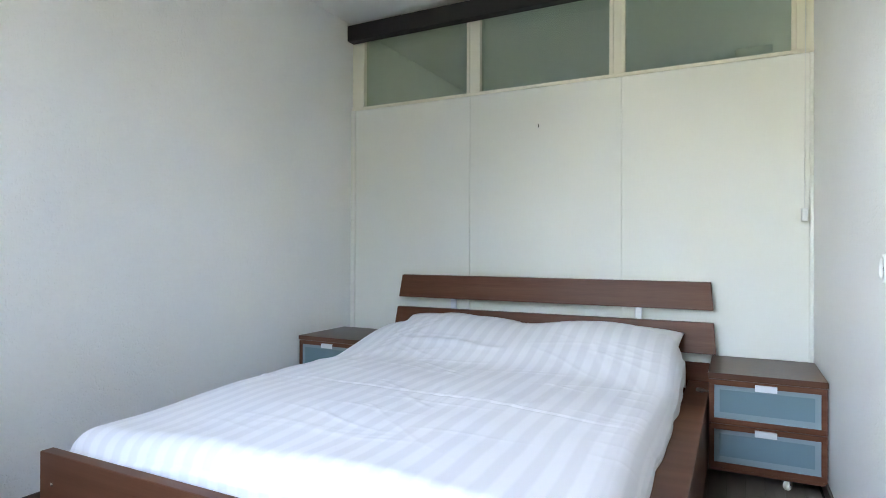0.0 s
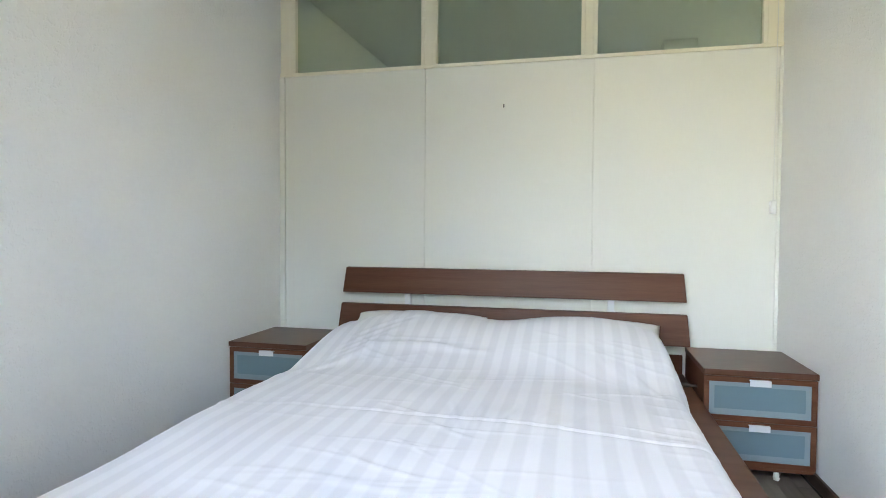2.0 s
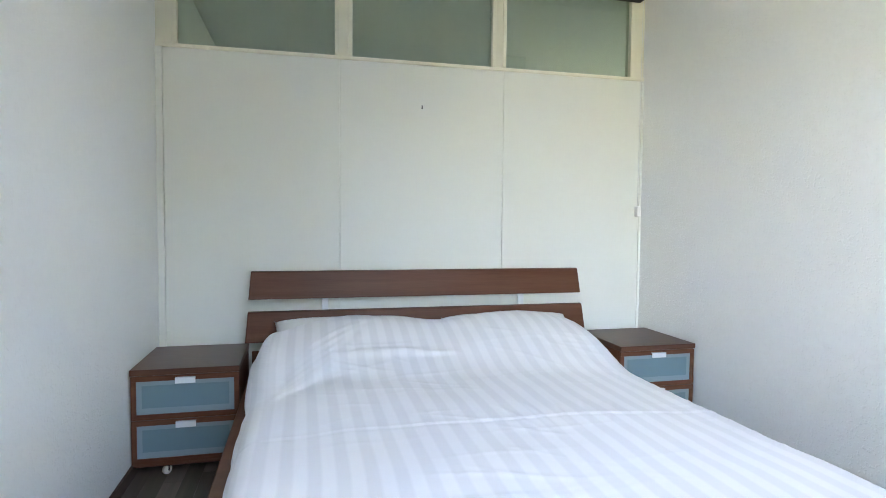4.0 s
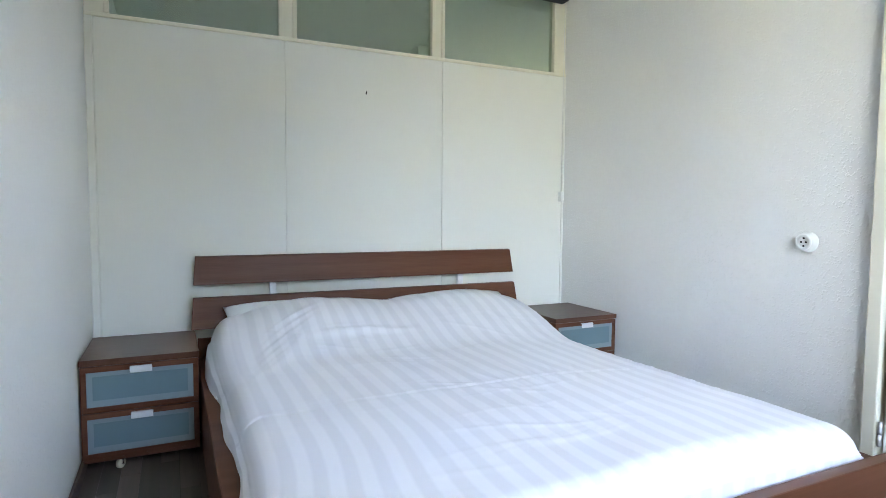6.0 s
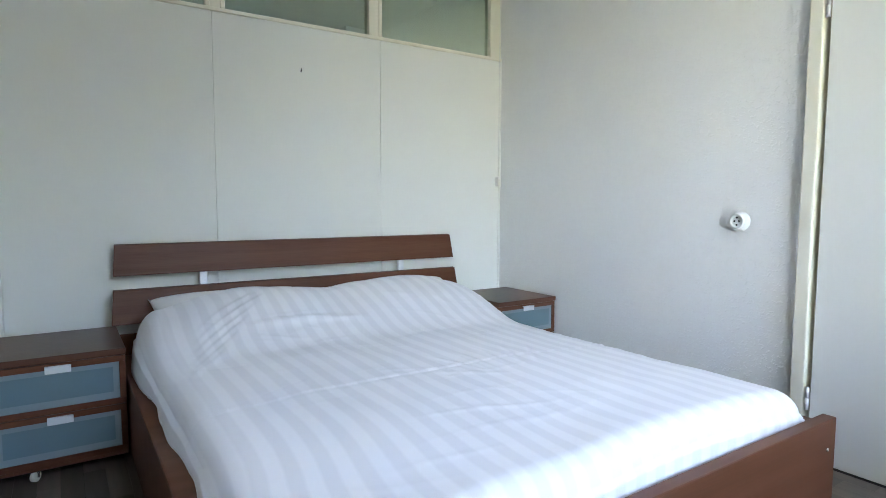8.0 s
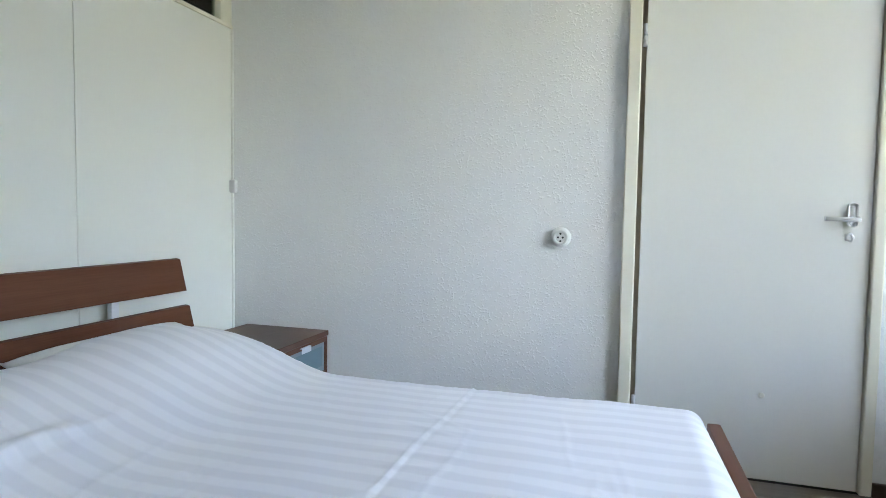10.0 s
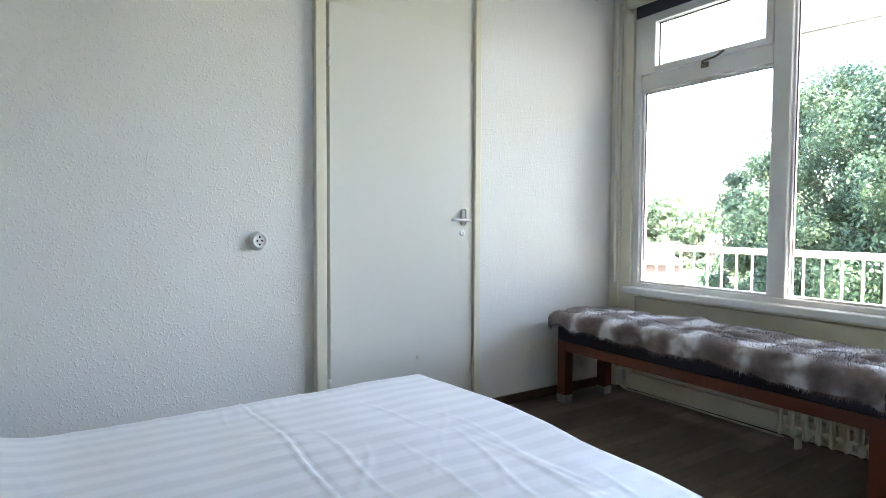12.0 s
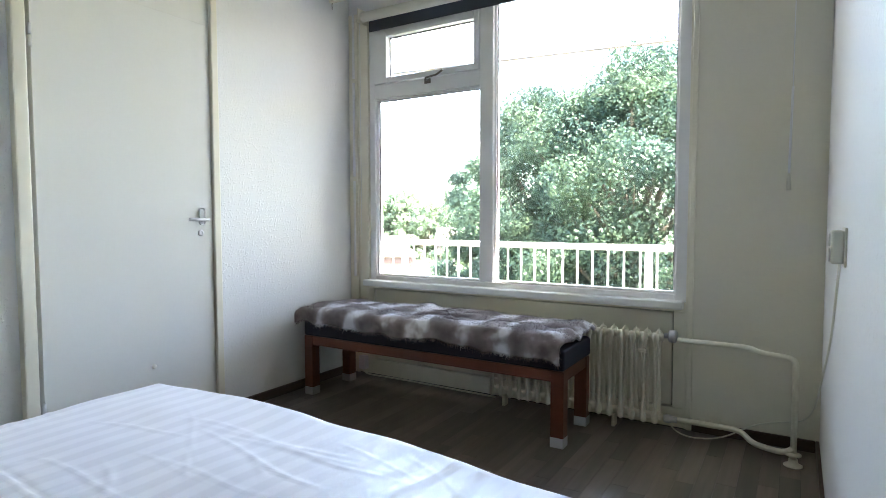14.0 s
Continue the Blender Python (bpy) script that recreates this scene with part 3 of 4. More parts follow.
part("headboard_board", slope_board(0.688, 0.828, 3.205, 3.228, 0.012, 0.0), M_WOOD, bed)
part("headboard_board", slope_board(0.472, 0.624, 3.165, 3.192, 0.026, 0.014), M_WOOD, bed)
for x in (-1.511, -0.408):
    bm = B()
    box(bm, x - 0.017, x + 0.017, 3.219, 3.243, 0.10, 0.705, 0.003)
    part("headboard_bracket", bm, M_ALU, bed, "grey metal headboard bracket")
for x0, x1 in ((BX0, BX0 + 0.105), (BX1 - 0.105, BX1)):
    part("side_rail", box(B(), x0, x1, 1.088, 3.20, 0.028, 0.328, 0.005), M_WOOD, bed)
part("footboard", box(B(), BX0 - 0.022, BX1 + 0.010, 1.044, 1.086, 0.022, 0.350, 0.004), M_WOOD, bed)
for x in (BX0 + 0.045, BX1 - 0.045):
    part("screw", lathe(B(), (x, 1.045, 0.255), (0, -1, 0), [(0, 0.007), (0.003, 0.006), (0.0035, 0.002)], 12), M_CHROME, bed)
    for y in (1.15, 3.1):
        part("leg", box(B(), x - 0.03, x + 0.03, y - 0.03, y + 0.03, 0, 0.030, 0.004), M_WOOD, bed)
part("head_panel", box(B(), BX0 + 0.004, BX1 - 0.004, 3.202, 3.218, 0.03, 0.422, 0.003), M_WOOD, bed)
part("slat_base", box(B(), BX0 + 0.105, BX1 - 0.105, 1.085, 3.18, 0.18, 0.22), M_WOODV, bed)
bm = B()
lathe(bm, (BX1 - 0.05, 2.93, 0.345), (1, -0.3, 0), [(0, 0.008), (0.02, 0.012), (0.035, 0.006), (0.06, 0.006), (0.065, 0.01), (0.075, 0.004)], 12)
rod(bm, (BX1 - 0.03, 2.93, 0.333), (BX1 - 0.03, 2.93, 0.348), 0.006)
part("corner_bolt", bm, M_DARKMETAL, bed, "metal bolt lying on the side rail")

mat_ob = thing("mattress", (BCX, 2.1, 0.22), "white mattress under the striped bedding", "mattress")
part("body", box(B(), -1.79, -0.225, 1.15, 3.15, 0.222, 0.405, 0.05, 4), M_SHEET, mat_ob)


def pillow(cx, cy, cz, tilt, mat, label):
    ob = thing("pillow", (cx, cy, cz), label, "pillow", "bed pillows")
    bm = B()
    nx, ny = 44, 30
    grid = {}
    rot = Euler((radians(tilt), 0, 0)).to_matrix()
    for side in (1, -1):
        for i in range(nx + 1):
            for j in range(ny + 1):
                u, v = 2 * i / nx - 1, 2 * j / ny - 1
                edge = i in (0, nx) or j in (0, ny)
                if edge and side == -1:
                    grid[(i, j, -1)] = grid[(i, j, 1)]
                    continue
                pinch = 1 - 0.09 * (1 - abs(u) ** 3) * abs(v) ** 4
                px = 0.36 * u * (1 - 0.06 * (1 - v * v) * abs(u) ** 4)
                py = 0.23 * v * pinch
                h = 0.075 * (max(1 - u ** 4, 0) * max(1 - v ** 4, 0)) ** 0.55 * side
                h += 0.006 * noise.noise((u * 2.2, v * 2.2, cx * 7 + side)) * (1 - max(abs(u), abs(v)) ** 4)
                grid[(i, j, side)] = bm.verts.new(Vector((cx, cy, cz)) + rot @ Vector((px, py, h)))
    for side in (1, -1):
        for i in range(nx):
            for j in range(ny):
                q = [grid[(i, j, side)], grid[(i + 1, j, side)], grid[(i + 1, j + 1, side)], grid[(i, j + 1, side)]]
                bm.faces.new(q).smooth = True
    part("cover", bm, mat, ob)


pillow(-1.405, 2.945, 0.486, 24, M_PILLOW, "white cotton pillow under the duvet against the headboard")
pillow(-0.535, 2.945, 0.480, 24, M_PILLOW, "white cotton pillow under the duvet against the headboard")

random.seed(5)
WRINKLES = [(random.uniform(-1.6, -0.3), random.uniform(1.25, 2.75), random.uniform(-0.5, 0.5), random.uniform(0.08, 0.3), random.uniform(0.001, 0.003), random.uniform(0.005, 0.011)) for _ in range(44)]
WRINKLES += [(-0.62 - 0.08 * i, 1.86 + 0.02 * (i % 3), 1.2 + 0.2 * i, 0.16, 0.002, 0.010) for i in range(5)]
WRINKLES += [(-1.62 + 0.035 * i, 2.42 + 0.075 * i, 1.0 - 0.06 * i, 0.26, 0.010, 0.016) for i in range(6)]
WRINKLES += [(-1.35 + 0.1 * i, 2.60 + 0.02 * (i % 2), 0.15, 0.22, 0.009, 0.018) for i in range(3)]
WRINKLES += [(-0.35 - 0.05 * i, 2.45 + 0.05 * i, 2.2, 0.16, 0.0025, 0.014) for i in range(4)]
WRINKLES += [(-1.0 - 0.09 * i, 1.36 + 0.015 * i, 0.12, 0.34, 0.0022, 0.010) for i in range(3)]
WRINKLES += [(-0.28 - 0.012 * (i % 4), 1.55 + 0.11 * i, 0.05, 0.07, 0.0022, 0.012) for i in range(8)]


def duvet_top(x, y):
    """Height of the duvet's upper face."""
    d = x - DCX
    z = 0.462 + 0.012 * noise.noise((x * 2.1, y * 1.7, 3.1)) + 0.006 * noise.noise((x * 6, y * 5, 8.2))
    rise = smooth(2.35, 2.93, y)
    humps = 0.75 + 0.25 * min(1, (math.exp(-((d + 0.38) / 0.30) ** 2) + math.exp(-((d - 0.47) / 0.28) ** 2)))
    z -= 0.023 * smooth(0.32, 0.75, d) * (1 - smooth(2.4, 2.85, y)) + 0.012 * smooth(-0.45, -0.78, d) + 0.022 * smooth(-0.2, -0.75, d) * smooth(1.7, 1.2, y)
    z -= 0.020 * smooth(0.3, -0.2, d) * smooth(1.6, 1.2, y)
    z += 0.165 * rise * humps
    z -= 0.08 * smooth(2.99, 3.12, y)
    cy = 1.865 + 0.012 * math.sin(3.2 * x) + 0.01 * noise.noise((x * 4, 0, 0))
    z += 0.0036 * math.exp(-((y - cy) / 0.0055) ** 2) - 0.0025 * math.exp(-((y - cy + 0.012) / 0.008) ** 2)
    for wx, wy, wa, wl, amp, wid in WRINKLES:
        if abs(x - wx) > wl + 0.06 or abs(y - wy) > wl + 0.06:
            continue
        c, s = math.cos(wa), math.sin(wa)
        p, q = (x - wx) * c + (y - wy) * s, -(x - wx) * s + (y - wy) * c
        if abs(p) < wl and abs(q) < 3 * wid:
            z += amp * math.exp(-((q + 0.02 * math.sin(p * 9)) / wid) ** 2) * (1 - (p / wl) ** 2)
    return z


DCX, HALF, RAD = -1.015, 0.745, 0.075
def fall(s, limit, r):
    """Place and drop along a cloth that runs flat to limit and then bends down."""
    if s <= limit:
        return s, 0.0
    a = (s - limit) / r
    if a < math.pi / 2:
        return limit + r * math.sin(a), r * (1 - math.cos(a))
    return limit + r + 0.01, r + (s - limit - r * math.pi / 2)


SMAX = HALF + RAD * math.pi / 2 + 0.07
YFOOT, YHEAD = 1.186, 3.075
def duvet_point(a, c):
    s = (2 * a - 1) * SMAX
    px, dx = fall(abs(s), HALF, RAD)
    x = DCX + math.copysign(px, s)
    total = (YHEAD - YFOOT) + RAD * math.pi / 2 + 0.06
    q = (1 - c) * total
    py, dy = fall(q, YHEAD - YFOOT, RAD)
    y = YHEAD - py
    z0 = duvet_top(min(max(x, DCX - HALF), DCX + HALF), max(y, YFOOT))
    w = smooth(2.45, 2.9, y)
    drop = (dx ** 3 + dy ** 3) ** (1 / 3)
    wav = 0.012 * noise.noise((y * 5, s, 1.7)) * smooth(0.02, 0.1, dx)
    x += math.copysign(wav + (0.012 * w * smooth(0.0, 0.1, dx) + 0.018 * math.sin(y * 5.2) * smooth(0.03, 0.14, dx)) * (1 if s < 0 else 0.35), s)
    x += (0.028 + 0.024 * smooth(1.75, 1.25, y)) * smooth(0.2, HALF, s)
    x -= (0.028 * smooth(1.5, 1.22, y) - 0.015 * smooth(1.35, 1.6, y) * smooth(2.7, 2.2, y)) * smooth(0.2, HALF, -s)
    inset = 0.10 * smooth(2.5, 3.05, y) * smooth(HALF * 0.5, HALF, abs(s))
    x -= math.copysign(inset * 0.12, s)
    z = z0 - drop * (1 + 0.6 * w)
    z -= 0.02 * w * smooth(HALF * 0.7, HALF, abs(s)) ** 2
    return x, y, max(z, 0.331), s, q


duv = thing("duvet", (BCX, 2.1, 0.43), "white satin-striped duvet spread over the bed and pillows", "duvet")
sheet("cover", 250, 280, duvet_point, M_LINEN, duv, 0.012, uv="cloth")


# ---------------- nightstands ----------------
NW, ND = 0.438, 0.46
def nightstand(cx, cy, front):
    ns = thing("nightstand", (cx, cy, 0), "brown wood-foil nightstand with two frosted-glass drawers on castors", "nightstand", "nightstands beside the bed")
    x0, x1, y0, y1 = cx - NW / 2, cx + NW / 2, cy - ND / 2, cy + ND / 2
    part("top", box(B(), x0, x1, y0 - 0.006, y1, 0.440, 0.466, 0.003), M_WOODV, ns)
    for a, b in ((x0 + 0.004, x0 + 0.020), (x1 - 0.020, x1 - 0.004)):
        part("side_panel", box(B(), a, b, y0 + 0.022, y1, 0.046, 0.4395, 0.0015), M_WOOD, ns)
    part("back_panel", box(B(), x0 + 0.020, x1 - 0.020, y1 - 0.012, y1 - 0.002, 0.062, 0.4395), M_WOOD, ns)
    part("bottom_panel", box(B(), x0 + 0.020, x1 - 0.020, y0 + 0.016, y1 - 0.012, 0.046, 0.062, 0.0015), M_WOOD, ns)
    part("plinth", box(B(), x0 + 0.004, x1 - 0.004, y0 + 0.004, y0 + 0.016, 0.046, 0.0590, 0.0015), M_WOOD, ns)
    for z0, z1 in ((0.0605, 0.2465), (0.2495, 0.4365)):
        d = part("drawer", box(B(), x0 + 0.022, x1 - 0.022, y0 + 0.019, y1 - 0.03, z0 + 0.006, z1 - 0.01), M_GAP, ns)
        a, b, f = x0 + 0.003, x1 - 0.003, y0
        for nm, p in (("rail", (a, b, z0, z0 + 0.0225)), ("rail", (a, b, z1 - 0.0225, z1)), ("stile", (a, a + 0.021, z0 + 0.0225, z1 - 0.0225)), ("stile", (b - 0.021, b, z0 + 0.0225, z1 - 0.0225))):
            part(nm, box(B(), p[0], p[1], f, f + 0.018, p[2], p[3], 0.0012), M_WOOD, d)
        part("glass_border", box(B(), a + 0.020, b - 0.020, f + 0.006, f + 0.012, z0 + 0.0215, z1 - 0.0215), M_FROSTEDGE, d, "pale frosted glass rim of the drawer front")
        part("glass_front", box(B(), a + 0.042, b - 0.042, f + 0.0040, f + 0.0058, z0 + 0.049, z1 - 0.041, 0.0005), M_FROST, d, "blue-grey frosted glass")
        bm = B()
        box(bm, cx - 0.0405, cx + 0.0405, f - 0.012, f - 0.009, z1 - 0.034, z1 - 0.008, 0.001)
        box(bm, cx - 0.0405, cx + 0.0405, f - 0.009, f + 0.001, z1 - 0.012, z1 - 0.008, 0.001)
        part("handle", bm, M_ALU, d, "brushed metal tab handle")
    for x, y in ((cx + front, y0 + 0.03), (cx - front, y1 - 0.06), (cx + front, y1 - 0.06)):
        ax = Vector((0.75, -0.65, 0))
        c0 = Vector((x, y, 0.020))
        c = part("castor", lathe(B(), c0 - ax * 0.010, ax, [(0, 0.006), (0.001, 0.013), (0.002, 0.0175), (0.004, 0.020), (0.016, 0.020), (0.018, 0.0175), (0.019, 0.013), (0.020, 0.006)], 20), M_OLDPLASTIC, ns, "small ivory castor wheel")
        bm = B()
        for sgn in (-1, 1):
            rod(bm, c0 + ax * 0.013 * sgn, c0 + ax * 0.013 * sgn + Vector((0, 0, 0.022)), 0.003, 0.005, 8)
        rod(bm, c0 + ax * 0.016 * -1, c0 + ax * 0.016, 0.003, 0.003, 8)
        box(bm, x - 0.015, x + 0.015, y - 0.015, y + 0.015, 0.040, 0.046, 0.002)
        part("fork", bm, M_CHROME, c)
    return ns


nightstand(XL + 0.004 + NW / 2, 2.745 + ND / 2, -0.085)
nightstand(XR2 - 0.003 - NW / 2, 2.745 + ND / 2, 0.08)
bm = pipe(B(), [(-2.05, 2.98, 0.05), (-1.95, 2.92, 0.075), (-1.90, 2.9, 0.06), (-1.80, 2.95, 0.01)], 0.003, 8)
tagged(part("power_cable", bm, M_PLASTIC), "thin pale cable hanging behind the nightstand", "cable")

# ---------------- bench ----------------
bench = thing("bench", (-0.54, -0.25, 0), "long low bench with cherry-stained legs and a navy cushion", "bench")
QX0, QX1, QY0, QY1 = -1.345, 0.265, -0.44, -0.045
for x0 in (QX0, QX1 - 0.062):
    for y0 in (QY0, QY1 - 0.062):
        lg = part("leg", box(B(), x0, x0 + 0.062, y0, y0 + 0.062, 0.045, 0.355, 0.003), M_CHERRY, bench)
        part("foot", box(B(), x0 - 0.001, x0 + 0.063, y0 - 0.001, y0 + 0.063, 0.0, 0.048, 0.003), M_FOOT, lg, "grey metal foot cap")
for y0 in (QY0 + 0.004, QY1 - 0.026):
    part("apron", box(B(), QX0 + 0.062, QX1 - 0.062, y0, y0 + 0.022, 0.302, 0.355, 0.002), M_CHERRY, bench)
for x0 in (QX0 + 0.004, QX1 - 0.026):
    part("apron", box(B(), x0, x0 + 0.022, QY0 + 0.062, QY1 - 0.062, 0.302, 0.355, 0.002), M_CHERRY, bench)
part("cushion", box(B(), QX0 - 0.002, QX1 + 0.002, QY0 - 0.002, QY1 + 0.002, 0.356, 0.452, 0.012, 3), M_NAVY, bench, "navy cloth seat cushion")


def fur_height(a, c):
    x = QX1 + 0.045 - a * (QX1 - QX0 + 0.06)
    return 0.512 + 0.020 * noise.noise((x * 4.5, c * 2.2, 0.4)) + 0.016 * noise.noise((x * 11, c * 6, 2.0)) - 0.03 * math.exp(-((c - 0.45) / 0.05) ** 2) * (0.4 + 0.6 * math.sin(x * 2.4 + 1) ** 2)


def fur_point(a, c):
    x = QX1 + 0.045 - a * (QX1 - QX0 + 0.06)
    front = 0.050 + 0.034 * smooth(0.0, 0.5, a) * (0.8 + 0.2 * math.sin(a * 9))
    span = QY1 - QY0
    total = span + 0.02 + front
    s = c * total
    z = fur_height(a, min(c, 1))
    if s < span - 0.01:
        y = QY0 - 0.01 + s
        z -= 0.012 * smooth(0.05, 0.0, s)
    else:
        t = s - (span - 0.01)
        y = QY1 - 0.018 + 0.035 * math.sin(min(t / 0.04, 1) * math.pi / 2)
        z -= max(t - 0.018, 0) * 1.0 + 0.4 * t * smooth(0.03, 0, t)
    e = min(a, 1 - a) * (QX1 - QX0)
    z -= 0.022 * smooth(0.04, 0.0, e)
    x += 0.03 * smooth(0.6, 0.9, c) * smooth(0.8, 1.0, a)
    return x, y, z


throw = thing("fur_throw", (-0.54, -0.25, 0.455), "brown and off-white faux fur throw lying over the bench cushion", "throw")
sheet("hide", 150, 50, fur_point, M_FUR, throw, 0.018)
rng = np.random.default_rng(4)
fv, ff = [], []
for a, c in rng.random((90000, 2)):
    p, q, r = Vector(fur_point(a, c)), Vector(fur_point(min(a + 0.004, 1), c)), Vector(fur_point(a, min(c + 0.01, 1)))
    nrm = (q - p).cross(r - p)
    if nrm.length < 1e-9:
        continue
    nrm.normalize()
    if nrm.z + 0.5 * nrm.y < 0:
        nrm = -nrm
    lean = Vector((rng.normal(-0.3, 0.5), rng.normal(0.5, 0.5), rng.normal(-0.3, 0.3)))
    tip = p + (nrm + lean * 0.8).normalized() * rng.uniform(0.016, 0.036)
    side = Vector((rng.normal(), rng.normal(), 0.2)).normalized() * 0.0018
    if tip.y > QY1 + 0.032:
        tip.z -= 0.6 * (tip.y - QY1 - 0.032) + 0.008
        tip.y = QY1 + 0.032
    i = len(fv)
    o = throw.location
    fv += [tuple(p - side - o), tuple(p + side - o), tuple(tip - o)]
    ff.append((i, i + 1, i + 2))
me = bpy.data.meshes.new("nap")
me.from_pydata(fv, [], ff)
me.materials.append(M_FUR)
ob = new("nap", me)
ob.parent = throw
tagged(ob, kind="stuff")

# ---------------- radiator and pipes ----------------
rad = thing("radiator", (-1.25, -0.475, 0), "old cream enamelled column radiator below the window", "radiator")
RY = -0.475
N_SEC, PITCH = 17, 0.0545
COLUMN = [(0.060, 0.003), (0.063, 0.009), (0.071, 0.0135), (0.085, 0.0150), (0.102, 0.0130), (0.125, 0.0100), (0.20, 0.0092),
          (0.36, 0.0092), (0.435, 0.0100), (0.458, 0.0130), (0.475, 0.0150), (0.490, 0.0135), (0.498, 0.009), (0.501, 0.003)]
sec = B()
for dy in (-0.044, 0.044):
    lathe(sec, (0, dy, 0), (0, 0, 1), COLUMN, 12)
for z in (0.085, 0.475):
    lathe(sec, (-PITCH / 2, 0, z), (1, 0, 0), [(0, 0.017), (0.006, 0.020), (PITCH - 0.006, 0.020), (PITCH, 0.017)], 12)
    box(sec, -0.0105, 0.0105, -0.044, 0.044, z - 0.017, z + 0.017, 0.007)
for a, c, r0, r1 in (((0, 0.034, 0.491), (0, -0.012, 0.505), 0.009, 0.006), ((0, -0.012, 0.503), (0, -0.030, 0.513), 0.006, 0.002)):
    rod(sec, a, c, r0, r1, 8)
sec_me = bpy.data.meshes.new("section")
bmesh.ops.recalc_face_normals(sec, faces=sec.faces)
sec.to_mesh(sec_me)
sec.free()
sec_me.materials.append(M_RADI)
for f in sec_me.polygons:
    f.use_smooth = True
for i in range(N_SEC):
    s = new("section", sec_me)
    s.parent = rad
    s.location = (-1.665 + i * PITCH + 1.25, RY + 0.475, 0)
for x in (-1.46, -0.85):
    part("support_foot", box(B(), x - 0.008, x + 0.008, RY - 0.03, RY + 0.02, 0.0, 0.06, 0.003), M_RADI, rad)
bm = lathe(B(), (-1.695, RY, 0.485), (-1, 0, 0), [(0, 0.012), (0.018, 0.012), (0.020, 0.024), (0.026, 0.030), (0.05, 0.030), (0.058, 0.022), (0.060, 0.006)], 24)
part("valve", bm, M_FOOT, rad, "round grey radiator valve")
bm = box(B(), -1.625, -1.585, RY + 0.052, RY + 0.064, 0.405, 0.425, 0.003)
rod(bm, (-1.605, RY + 0.05, 0.25), (-1.605, RY + 0.05, 0.45), 0.005, n=8)
part("heat_meter", bm, M_RADI, rad, "small cream heat meter clip")
pp = thing("heating_pipes", (-2.2, -0.42, 0), "cream painted heating pipes rising from the floor to the radiator", "pipe")
part("flow_pipe", pipe(B(), [(-1.75, RY, 0.47), (-2.06, RY, 0.468), (-2.10, RY + 0.03, 0.455), (-2.235, RY + 0.06, 0.452), (-2.237, RY + 0.075, 0.40), (-2.237, -0.39, 0.012)], 0.0125), M_RADI, pp)
part("return_pipe", pipe(B(), [(-1.69, RY, 0.085), (-2.03, RY, 0.085), (-2.08, RY + 0.03, 0.045), (-2.20, -0.395, 0.045), (-2.237, -0.39, 0.075)], 0.0125), M_RADI, pp)
bm = lathe(B(), (-2.237, -0.39, 0), (0, 0, 1), [(0, 0.036), (0.004, 0.036), (0.010, 0.02), (0.03, 0.017)], 20)
lathe(bm, (-2.237, -0.39, 0.045), (0, 0, 1), [(0, 0.03), (0.006, 0.03), (0.012, 0.016)], 20)
part("floor_collar", bm, M_RADI, pp)
bm = lathe(B(), (-1.70, RY + 0.01, 0.085), (-1, 0, 0), [(0, 0.015), (0.01, 0.02), (0.03, 0.02), (0.04, 0.014), (0.06, 0.014)], 16)
part("lock_nut", bm, M_FOOT, pp)

# ---------------- wall fittings ----------------
sw = thing("wall_switch", (XL, 0.58, 0.975), "ivory surface-mounted switch box with a cable on the white wall", "switch")
part("mounting_plate", box(B(), XL, XL + 0.006, 0.525, 0.63, 0.924, 1.026, 0.002), M_OLDPLASTIC, sw)
part("housing", box(B(), XL + 0.005, XL + 0.034, 0.535, 0.62, 0.931, 1.019, 0.006, 3), M_OLDPLASTIC, sw)
for z0, z1 in ((0.937, 0.973), (0.977, 1.013)):
    part("rocker", box(B(), XL + 0.034, XL + 0.040, 0.545, 0.61, z0, z1, 0.004), M_PLASTIC, sw)
bm = pipe(B(), [(XL + 0.012, 0.58, 0.93), (XL + 0.01, 0.25, 0.66), (XL + 0.03, -0.25, 0.30), (XL + 0.06, -0.50, 0.16), (-2.1, -0.56, 0.11), (-1.95, -0.50, 0.02), (-1.82, -0.46, 0.012), (-1.74, -0.48, 0.03), (-1.71, -0.52, 0.075)], 0.0035, 8, 0.12)
tagged(part("wall_cable", bm, M_OLDPLASTIC), "thin pale cable looping down from the wall switch to the floor", "cable")

so = thing("wall_socket", (XR2, 1.628, 0.951), "round white surface-mounted wall socket", "socket")
part("base", lathe(B(), (XR2, 1.628, 0.951), (-1, 0, 0), [(0, 0.043), (0.006, 0.043), (0.012, 0.037), (0.030, 0.034), (0.031, 0.028)], 32), M_PLASTIC, so)
part("face", lathe(B(), (XR2 - 0.038, 1.628, 0.951), (-1, 0, 0), [(-0.010, 0.034), (-0.003, 0.033), (0, 0.030), (-0.0005, 0.0215), (-0.0068, 0.0205)], 32), M_PLASTIC, so)
for dy, dz in ((0.010, 0.0), (-0.010, 0.0), (0, 0.016), (0, -0.016)):
    part("pin_hole", lathe(B(), (XR2 - 0.0312, 1.628 + dy, 0.951 + dz), (-1, 0, 0), [(0, 0.0045), (0.0008, 0.0045)], 10), M_RUBBER, so)

